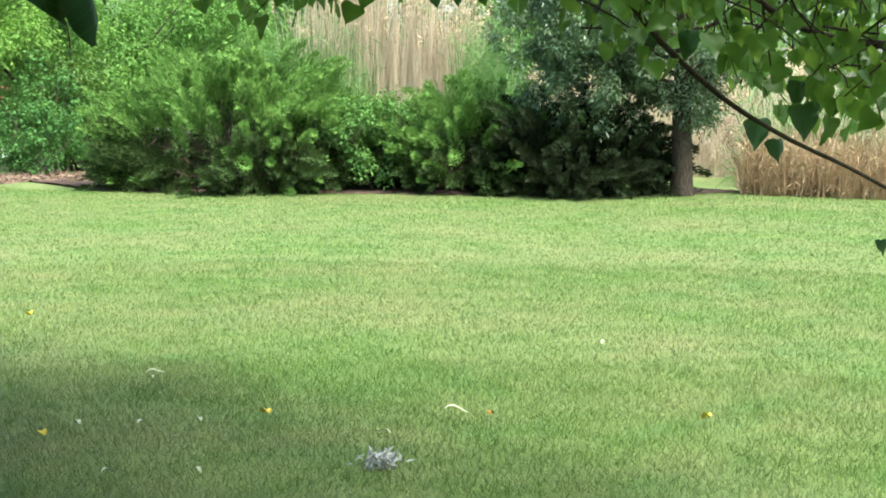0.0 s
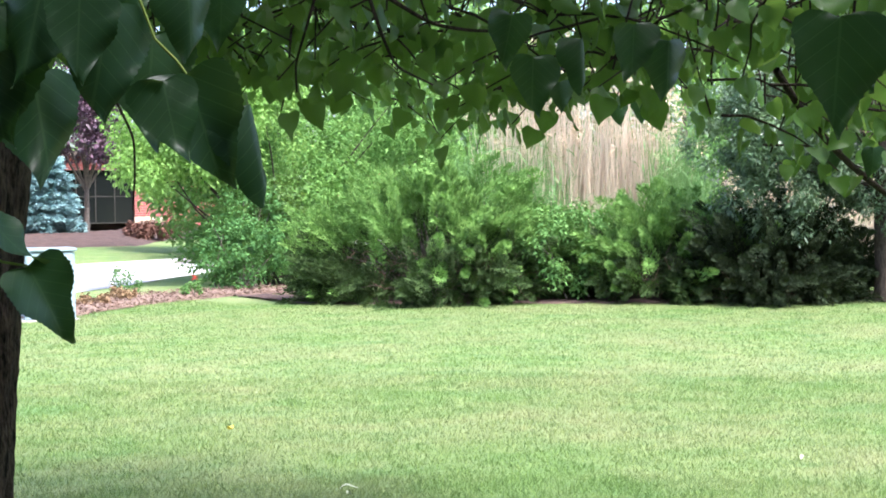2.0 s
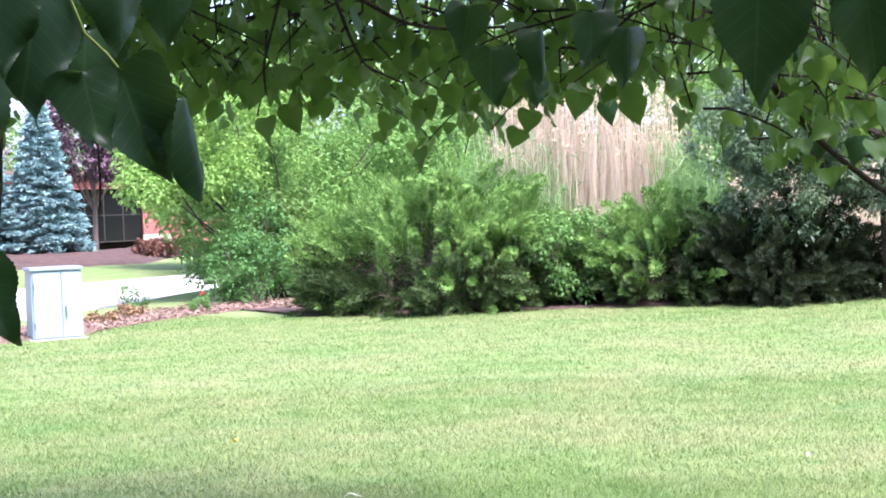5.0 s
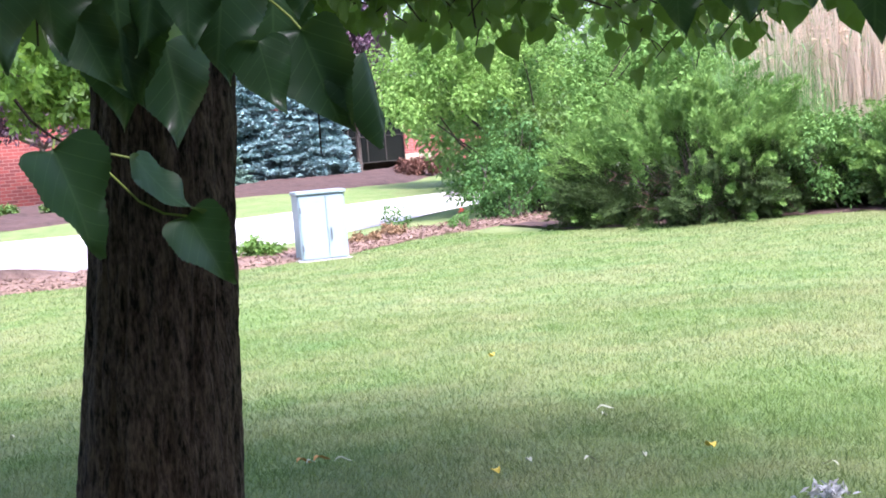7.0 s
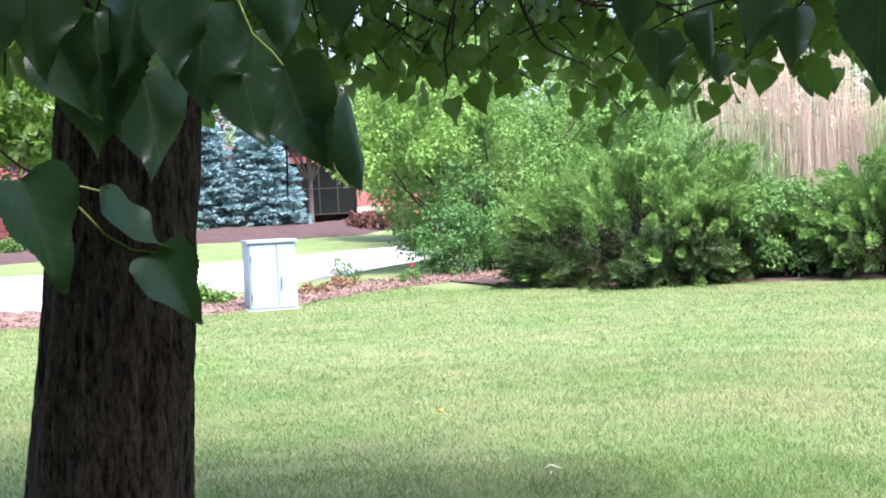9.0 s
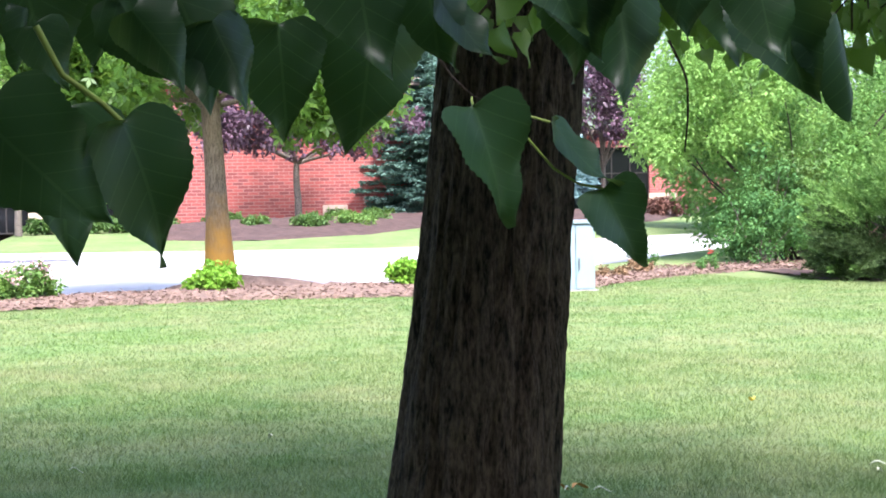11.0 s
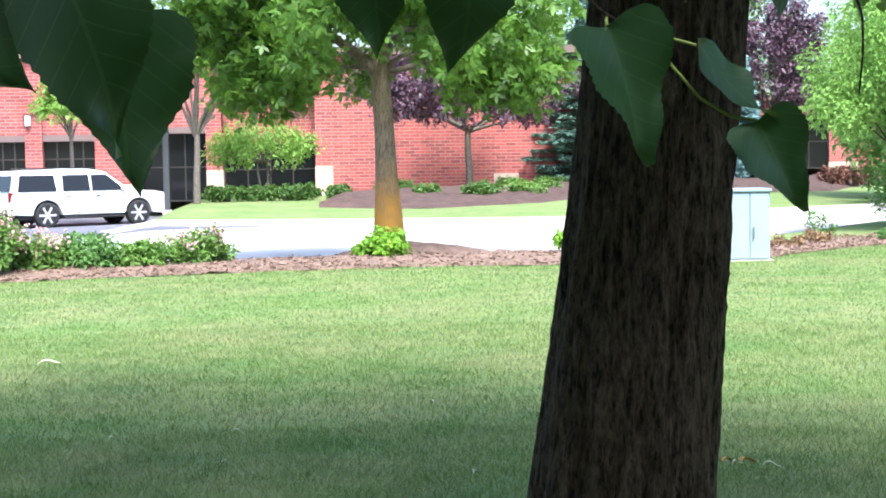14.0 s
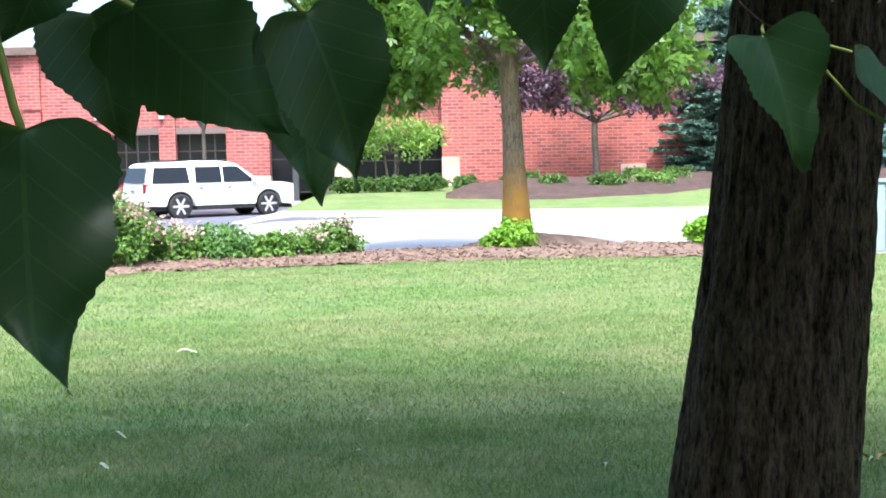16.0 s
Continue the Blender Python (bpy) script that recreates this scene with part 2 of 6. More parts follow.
M["rust"] = leaf_mat("rusty_leaves", (0.17, 0.10, 0.05), (0.36, 0.25, 0.14), 0.2, 0.7, 0.2, 0.0)
M["hedge"] = leaf_mat("hedge_leaves", (0.04, 0.10, 0.022), (0.13, 0.235, 0.06), 0.3, 0.5, 0.3)
M["cabinet"] = plain("pale_grey_green_paint", (0.28, 0.365, 0.40), 0.45, 0, 0.5, 0.04, 3)
M["cabinet_dark"] = plain("grey_hardware", (0.22, 0.25, 0.27), 0.4, 0.5)
M["car_paint"] = plain("white_car_paint", (0.80, 0.80, 0.81), 0.22, 0, 0.6, 0.02)
M["car_glass"] = plain("tinted_glass", (0.006, 0.0065, 0.007), 0.06, 0, 0.5)
M["car_black"] = plain("black_plastic", (0.02, 0.02, 0.021), 0.55)
M["tyre"] = plain("tyre_rubber", (0.022, 0.022, 0.023), 0.85)
M["alloy"] = plain("alloy_wheel", (0.46, 0.46, 0.48), 0.35, 0.0)
M["chrome"] = plain("chrome", (0.7, 0.7, 0.7), 0.12, 1.0)
M["lamp_red"] = plain("red_tail_lamp", (0.20, 0.015, 0.02), 0.2)
M["plate"] = plain("plate_grey", (0.35, 0.36, 0.38), 0.5)
M["sign_white"] = plain("sign_back_aluminium", (0.72, 0.72, 0.72), 0.4, 0.2)
M["steel"] = plain("galvanised_steel", (0.35, 0.36, 0.37), 0.45, 0.7)
M["dark_post"] = plain("dark_painted_post", (0.06, 0.065, 0.07), 0.5)
M["petal"] = plain("dry_linden_bract", (0.48, 0.50, 0.36), 0.8, 0, 0.2, 0.15, 60)
M["dead_yellow"] = plain("yellow_fallen_leaf", (0.62, 0.48, 0.07), 0.7, 0, 0.3, 0.2, 60)
M["dead_orange"] = plain("orange_fallen_leaf", (0.50, 0.24, 0.06), 0.7, 0, 0.3, 0.2, 60)
M["feather"] = plain("grey_feathers", (0.45, 0.46, 0.47), 0.8, 0, 0.2, 0.3, 40)


# ---------------------------------------------------------------- mesh helpers
def np_mesh(name, verts, faces, mat, smooth=False):
    """A mesh from arrays: verts (n, 3), faces (m, k)."""
    verts, faces = np.asarray(verts, np.float32), np.asarray(faces, np.int32)
    me = bpy.data.meshes.new(name)
    me.vertices.add(len(verts))
    me.vertices.foreach_set("co", verts.ravel())
    k = faces.shape[1]
    me.loops.add(faces.size)
    me.loops.foreach_set("vertex_index", faces.ravel())
    me.polygons.add(len(faces))
    me.polygons.foreach_set("loop_start", np.arange(0, faces.size, k, dtype=np.int32))
    me.update(calc_edges=True)
    if smooth:
        me.polygons.foreach_set("use_smooth", np.ones(len(faces), bool))
    me.materials.append(mat)
    return me


def hold(ob, parent):
    if parent is not None:
        ob.parent = parent
        ob.matrix_parent_inverse = parent.matrix_world.inverted() if parent.parent is None else Matrix.Identity(4)
    return ob


def thing(name, at, label, category, group="", kind=""):
    """An Empty at a thing's base."""
    ob = new(name)
    ob.empty_display_size = 0.2
    ob.location = at
    ob.matrix_world = Matrix.Translation(at)
    return tagged(ob, label, category, group, kind)


def part_np(name, verts, faces, mat, parent, label="", smooth=False, kind=""):
    ob = new(name, np_mesh(name, verts, faces, mat, smooth))
    hold(ob, parent)
    return tagged(ob, label, kind=kind)


def part(name, bm, mat, parent, label="", smooth=False):
    """Links a bmesh as one mesh object under a thing or part."""
    me = bpy.data.meshes.new(name)
    bmesh.ops.recalc_face_normals(bm, faces=bm.faces)
    bm.to_mesh(me)
    bm.free()
    if smooth:
        for p in me.polygons:
            p.use_smooth = True
    me.materials.append(mat)
    return tagged(hold(new(name, me), parent), label)


def box_bm(x0, x1, y0, y1, z0, z1, bevel=0.0, m=None):
    bm = bmesh.new()
    bmesh.ops.create_cube(bm, size=1.0, matrix=Matrix.Translation(((x0 + x1) / 2, (y0 + y1) / 2, (z0 + z1) / 2)) @ Matrix.Diagonal((x1 - x0, y1 - y0, z1 - z0, 1)))
    if bevel:
        bmesh.ops.bevel(bm, geom=bm.edges[:], offset=bevel, segments=2, affect="EDGES")
    if m is not None:
        bm.transform(m)
    return bm


def cyl_bm(r, depth, m, seg=24, bevel=0.0):
    bm = bmesh.new()
    bmesh.ops.create_cone(bm, cap_ends=True, segments=seg, radius1=r, radius2=r, depth=depth)
    if bevel:
        bmesh.ops.bevel(bm, geom=[e for e in bm.edges if len(e.link_faces) == 2 and abs(e.link_faces[0].normal.dot(e.link_faces[1].normal)) < 0.3], offset=bevel, segments=2, affect="EDGES")
    bm.transform(m)
    return bm


def smooth_step(x):
    x = np.clip(x, 0, 1)
    return x * x * (3 - 2 * x)


def tube(points, radii, sides=8, rough=0.0, rng=None):
    """Arrays of a tapered limb along points."""
    p = np.asarray(points, float)
    d = np.gradient(p, axis=0)
    d /= np.linalg.norm(d, axis=1)[:, None] + 1e-9
    ref = np.where(np.abs(d[:, 2:3]) > 0.9, np.array([[1.0, 0, 0]]), np.array([[0, 0, 1.0]]))
    u = np.cross(d, ref)
    u /= np.linalg.norm(u, axis=1)[:, None]
    v = np.cross(d, u)
    a = np.linspace(0, 2 * np.pi, sides, endpoint=False)
    r = np.asarray(radii, float)[:, None] * np.ones((1, sides))
    if rough and rng is not None:
        r *= 1 + rng.normal(0, rough, r.shape)
    ring = p[:, None] + r[..., None] * (np.cos(a)[None, :, None] * u[:, None] + np.sin(a)[None, :, None] * v[:, None])
    n = len(p)
    i, j = np.meshgrid(np.arange(n - 1), np.arange(sides), indexing="ij")
    k = (j + 1) % sides
    f = np.stack([i * sides + j, i * sides + k, (i + 1) * sides + k, (i + 1) * sides + j], -1).reshape(-1, 4)
    return ring.reshape(-1, 3), f


def bent(a, b, n, sag, rng, wob=0.03):
    """A wandering line from a to b."""
    a, b = np.asarray(a, float), np.asarray(b, float)
    t = np.linspace(0, 1, n)[:, None]
    p = a + (b - a) * t
    p[:, 2] += (4 * t * (1 - t))[:, 0] * sag
    w = np.cumsum(rng.normal(0, 1, (n, 3)), axis=0) * wob * np.linalg.norm(b - a) / n ** 0.5
    return p + (w - w[0]) * (1 - t * 0.3) * np.minimum(1, t * 4)


def join(pieces):
    vs, fs, n = [], [], 0
    for v, f in pieces:
        vs.append(v)
        fs.append(f + n)
        n += len(v)
    return np.concatenate(vs), np.concatenate(fs)


def unit(v):
    return v / (np.linalg.norm(v, axis=-1, keepdims=True) + 1e-9)


def blades(pos, along, length, width, rng, fold=0.25, droop=0.2, face=None):
    """Kite-shaped leaves (two triangles each, folded at the midrib) from pos along a direction."""
    n = len(pos)
    along = unit(along)
    side = unit(np.cross(along, unit(rng.normal(0, 1, (n, 3))) if face is None else face))
    nor = np.cross(side, along)
    L, W = np.broadcast_to(length, (n,))[:, None], np.broadcast_to(width, (n,))[:, None]
    mid = pos + along * L * 0.45
    tip = pos + along * L - np.array([0, 0, 1.0]) * L * droop
    v = np.stack([pos, mid + side * W * 0.5 + nor * W * fold, tip, mid - side * W * 0.5 + nor * W * fold], 1).reshape(-1, 3)
    b = np.arange(n)[:, None] * 4
    return v, np.concatenate([b, b + 1, b + 2, b + 3], 1)


def clump_foliage(centres, radii, per, length, width, rng, up=0.3, shell=0.6, droop=0.25):
    """Leaves filling round clumps, thicker towards their outsides."""
    c = np.repeat(np.asarray(centres, float), per, axis=0)
    r = np.repeat(np.broadcast_to(np.asarray(radii, float), (len(centres), 3)), per, axis=0)
    d = unit(rng.normal(0, 1, c.shape))
    k = rng.random(len(c))[:, None] ** (1 / (1 + 2 * shell))
    pos = c + d * r * k * (1 + rng.normal(0, 0.08, (len(c), 1)))
    face = unit(d * 0.55 + np.array([0, 0, 0.6]) + rng.normal(0, 0.38, c.shape))
    along = np.cross(face, rng.normal(0, 1, c.shape)) + d * 0.3 + np.array([0, 0, up * 0.5])
    s = rng.uniform(0.65, 1.25, len(c))
    return blades(pos, along, length * s, width * s, rng, 0.22, droop, face)


def shell_points(centre, radii, n, rng, low=-0.3, fill=0.25, lump=0.28):
    """Clump centres spread through the outer part of an ellipsoid."""
    out = []
    while len(out) < n:
        d = unit(rng.normal(0, 1, 3))
        if d[2] < low:
            continue
        k = 1 + lump * noise.noise(Vector((d[0] * 1.9 + centre[0], d[1] * 1.9 + centre[1], d[2] * 1.9 + centre[2])))
        out.append(np.asarray(centre) + d * np.asarray(radii) * k * rng.uniform(1 - fill, 1.0) if rng.random() > 0.2 else np.asarray(centre) + d * np.asarray(radii) * rng.uniform(0.3, 0.8))
    return np.array(out)


# ---------------------------------------------------------------- ground
ROAD_NEAR = ((-60, 19.0), (-12, 21.2), (-5, 22.0), (-2, 22.4), (2.4, 23.3), (5, 24.9), (8.6, 28.4), (13.2, 34.2), (20, 42.5), (60, 92))
ROAD_FAR = ((-60, 39.5), (-6.7, 38.8), (-0.5, 37.1), (5, 35.8), (8, 36.6), (11.8, 39.2), (16.3, 42.0), (24, 50.5), (60, 97))
BED_FRONT = ((-40, 14.0), (-12, 16.6), (-5, 18.4), (-3.3, 19.4), (-1.1, 19.8), (1.2, 20.0), (3.1, 20.0), (4.8, 20.2), (6.0, 20.5), (8.3, 22.8), (9.9, 23.6), (12, 23.4))


def on(line, x):
    return np.interp(x, [p[0] for p in line], [p[1] for p in line])


def drive_drop(x, y):
    """The drive falls away towards the parking area."""
    return 0.36 * smooth_step((y - 27) / 17) * smooth_step((-4.8 - x) / 1.8)


def ground_z(x, y):
    x, y = np.asarray(x, float), np.asarray(y, float)
    near, far = on(ROAD_NEAR, x), on(ROAD_FAR, x)
    z = -0.12 * smooth_step((y - near + 1.2) / 1.2)
    drop = drive_drop(x, y)
    lot = smooth_step((-5.6 - x) / 0.8) * (x < -4)
    rise = 0.13 * smooth_step((y - far) / 0.5) + 0.27 * smooth_step((y - far) / 16)
    return np.where(y > near, z + rise * (1 - lot) - drop, z) + 0.012 * np.sin(x * 0.9 + 1) * np.sin(y * 0.7)


def axis_steps(lo, hi, fine, far):
    near = np.arange(lo, hi + fine / 2, fine)
    out = hi + np.geomspace(1, far, 26)
    return np.concatenate([(lo - np.geomspace(1, far, 26))[::-1], near, out])


gx, gy = axis_steps(-22, 30, 0.4, 1500), axis_steps(-6, 62, 0.4, 1500)
X, Y = np.meshgrid(gx, gy, indexing="ij")
V = np.stack([X, Y, ground_z(X, Y)], -1).reshape(-1, 3)
i, j = np.meshgrid(np.arange(len(gx) - 1), np.arange(len(gy) - 1), indexing="ij")
F = np.stack([i * len(gy) + j, (i + 1) * len(gy) + j, (i + 1) * len(gy) + j + 1, i * len(gy) + j + 1], -1).reshape(-1, 4)
ground = tagged(new("ground", np_mesh("ground", V, F, M["lawn"], True)), "mown green lawn with dry yellowish patches", "lawn", kind="structure")


def ribbon(name, line_a, line_b, x0, x1, mat, lift, label, category, step=0.3, across=10, crown=0.0, rough=0.0, seed=1, flat=None):
    """A strip of ground between two lines."""
    r = np.random.default_rng(seed)
    xs = np.arange(x0, x1 + step / 2, step)
    s = np.linspace(0, 1, across + 1)
    ya, yb = on(line_a, xs), on(line_b, xs)
    X = np.repeat(xs[:, None], across + 1, 1)
    Y = ya[:, None] + (yb - ya)[:, None] * s[None]
    if rough:
        Y[:, 0] += r.normal(0, 0.06, len(xs))
        Y[:, -1] += r.normal(0, 0.06, len(xs))
    Z = (ground_z(X, Y) if flat is None else np.full(X.shape, flat)) + lift + crown * np.clip((yb - ya) / 4, 0, 1)[:, None] * np.sin(np.pi * s)[None] + r.normal(0, rough, X.shape)
    Z[:, 0], Z[:, -1] = Z[:, 0] - rough * 2, Z[:, -1] - rough * 2
    n = across + 1
    i, j = np.meshgrid(np.arange(len(xs) - 1), np.arange(across), indexing="ij")
    f = np.stack([i * n + j, (i + 1) * n + j, (i + 1) * n + j + 1, i * n + j + 1], -1).reshape(-1, 4)
    return tagged(new(name, np_mesh(name, np.stack([X, Y, Z], -1).reshape(-1, 3), f, mat, True)), label, category, kind="structure")


def shifted(line, d):
    return tuple((x, y + d) for x, y in line)


ribbon("road", shifted(ROAD_NEAR, 0.02), shifted(ROAD_FAR, -0.1), -60, 60, M["road"], 0.028, "sunlit pale concrete drive", "road", 0.6, 24)
LOT_A, LOT_B = ((-60, 30.5), (-9, 33.6), (-1.5, 37.0)), ((-60, 39.6), (-6.7, 38.75), (-1.5, 37.25))
ribbon("road_asphalt", LOT_A, LOT_B, -60, -1.8, M["asphalt"], 0.034, "worn bluish asphalt driveway beside the concrete", "road", 0.6, 10)
ribbon("parking_lot", ((-60, 39.4), (-5.9, 38.7)), ((-60, 56.5), (-5.9, 56.5)), -60, -6.0, M["asphalt"], 0.03, "worn bluish asphalt parking area", "parking lot", 0.6, 12)


def kerb(name, pts, label):
    """A concrete kerb, a rounded step 0.16 m wide along a line."""
    p = np.array(pts, float)
    t = np.concatenate([[0], np.cumsum(np.linalg.norm(np.diff(p, axis=0), axis=1))])
    s = np.arange(0, t[-1], 0.5)
    c = np.stack([np.interp(s, t, p[:, 0]), np.interp(s, t, p[:, 1])], 1)
    d = unit(np.gradient(c, axis=0))
    nrm = np.stack([-d[:, 1], d[:, 0]], 1)
    prof = ((-0.10, -0.2), (-0.10, 0.03), (-0.07, 0.055), (0.08, 0.06), (0.10, 0.04), (0.10, -0.2))
    V = np.concatenate([np.concatenate([c + nrm * o, (z - drive_drop(c[:, 0], c[:, 1]))[:, None]], 1) for o, z in prof])
    n = len(c)
    f = np.array([(k * n + i, k * n + i + 1, (k + 1) * n + i + 1, (k + 1) * n + i) for k in range(5) for i in range(n - 1)])
    return tagged(new(name, np_mesh(name, V, f, M["kerb"])), label, "kerb", kind="structure")


kerb("kerb", [(-5.7, 56), (-5.9, 48), (-6.4, 41), (-6.5, 39.4), (-6.0, 38.75), (-0.5, 37.15), (5, 35.85), (8, 36.65), (11.8, 39.25), (16.3, 42.05), (24, 50.5), (40, 70)], "rounded concrete kerb along the grass verge")

BED_BACK = ((-40, 18.6), (-12, 20.9), (-5, 21.8), (-2, 22.25), (2.4, 23.0), (4.5, 22.6), (6.0, 22.6), (8.3, 24.6), (9.9, 25.0), (12, 24.4))
ribbon("mulch_bed", BED_FRONT, BED_BACK, -14, 12, M["mulch"], 0.03, "reddish bark mulch bed along the drive", "mulch bed", 0.12, 22, 0.08, 0.014, 3)
JUN_A = ((8.8, 20.6), (10.3, 19.3), (13.4, 16.8), (16.4, 14.9), (17.6, 14.4), (19, 14.2))
# the dark mulch colour here stands in for the shrubs' shade
ribbon("mulch_under_shrubs", shifted(JUN_A, 1.1), shifted(JUN_A, 4.0), 9.8, 18.6, M["mulch_dark"], 0.03, "bark mulch under the shrubs, coloured dark for their shade", "mulch bed", 0.15, 20, 0.0, 0.01, 4)
ISLE_A = ((-0.9, 44.8), (1.5, 43.0), (3, 42.6), (6, 44.5), (9.5, 50.0), (13, 51.0), (18, 52.5), (22, 60), (40, 66))
ISLE_B = ((-0.9, 45.2), (0.5, 50), (2, 54), (6, 56.4), (9.5, 60), (13, 64), (18, 66), (22, 68), (40, 76))
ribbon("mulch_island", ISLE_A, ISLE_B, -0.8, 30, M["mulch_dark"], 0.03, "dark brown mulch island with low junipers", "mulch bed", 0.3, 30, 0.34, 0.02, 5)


# grass: thicker near the camera's side of the lawn
def lawn_blades():
    r = np.random.default_rng(11)
    pos, ln, wd = [], [], []
    for r0, r1, density, h, w in ((4.2, 8, 5600, 0.044, 0.0046), (8, 13, 2600, 0.040, 0.0064), (13, 26, 1000, 0.034, 0.0095)):
        area = radians(84) / 2 * (r1 * r1 - r0 * r0)
        n = int(area * density)
        d = np.sqrt(r.uniform(r0 * r0, r1 * r1, n))
        a = r.uniform(radians(-64), radians(20), n)
        p = np.stack([-np.sin(a) * d, np.cos(a) * d], 1)
        keep = (p[:, 1] < on(BED_FRONT, p[:, 0]) + 0.05) | (p[:, 0] > 12)
        keep &= ~((p[:, 0] > 8.9) & (p[:, 1] > on(JUN_A, p[:, 0]) + 1.25))
        p = p[keep]
        pos.append(np.concatenate([p, ground_z(p[:, 0], p[:, 1])[:, None] - 0.003], 1))
        ln.append(h * r.uniform(0.55, 1.35, len(p)))
        wd.append(w * r.uniform(0.7, 1.3, len(p)))
    pos, ln, wd = np.concatenate(pos), np.concatenate(ln), np.concatenate(wd)
    n = len(pos)
    lean = np.concatenate([r.normal(0, 0.75, (n, 2)), np.ones((n, 1))], 1)
    side = unit(np.concatenate([r.normal(0, 1, (n, 2)), np.zeros((n, 1))], 1))
    tip = pos + unit(lean) * ln[:, None]
    v = np.stack([pos - side * wd[:, None] / 2, pos + side * wd[:, None] / 2, tip], 1).reshape(-1, 3)
    return v, np.arange(3 * n).reshape(-1, 3)


v, f = lawn_blades()
tagged(new("grass", np_mesh("grass", v, f, M["blades"])), "short mown grass blades, green with dry straw patches", "grass", kind="stuff")

# mulch chips scattered on the bed
r = np.random.default_rng(12)
cx = r.uniform(-9, 11.5, 9000)
cy = on(BED_FRONT, cx) + (r.random(9000) ** 1.5 * 1.06 - 0.06) * (on(BED_BACK, cx) - on(BED_FRONT, cx))
cp = np.stack([cx, cy, ground_z(cx, cy) + 0.03 + 0.05 * np.sin(np.pi * np.clip((cy - on(BED_FRONT, cx)) / 2.5, 0, 1)) + 0.015], 1)
v, f = blades(cp, r.normal(0, 1, cp.shape) * np.array([1, 1, 0.25]), r.uniform(0.04, 0.11, 9000), r.uniform(0.015, 0.035, 9000), r, 0.3, 0.0)
tagged(new("mulch_chips", np_mesh("mulch_chips", v, f, M["chip"])), "loose reddish bark chips on the bed", "mulch", kind="stuff")


# ---------------------------------------------------------------- plants
def limbs(parent, paths, mat, name="limb", sides=7):
    for pts, r0, r1 in paths:
        v, f = tube(pts, np.linspace(r0, r1, len(pts)), sides)
        part_np(name, v, f, mat, parent, smooth=True)


def plume(root, axis, length, spread, count, rng, nod=0.22):
    """One juniper branch end: a tapering, nodding finger of short sprays that point outwards along it."""
    u = unit(np.cross(axis, unit(rng.normal(0, 1, 3))))
    w = np.cross(axis, u)
    s = rng.random(count) ** 0.85
    a = rng.uniform(0, 6.283, count)
    ring = u * np.cos(a)[:, None] + w * np.sin(a)[:, None]
    r = spread * length * (1.06 - s) ** 0.75 * rng.uniform(0.55, 1.0, count)
    p = root + axis * (s * length)[:, None] - np.array([0, 0, nod * length]) * (s ** 2)[:, None] + ring * r[:, None]
    dirs = axis * 1.1 + ring * 0.75 + rng.normal(0, 0.2, (count, 3)) - np.array([0, 0, 1.0]) * (s * nod)[:, None]
    q = rng.uniform(0.7, 1.35, count)
    return blades(p, dirs, 0.075 * q, 0.017 * q, rng, 0.3, 0.05, unit(ring + 0.25 * rng.normal(0, 1, (count, 3))))


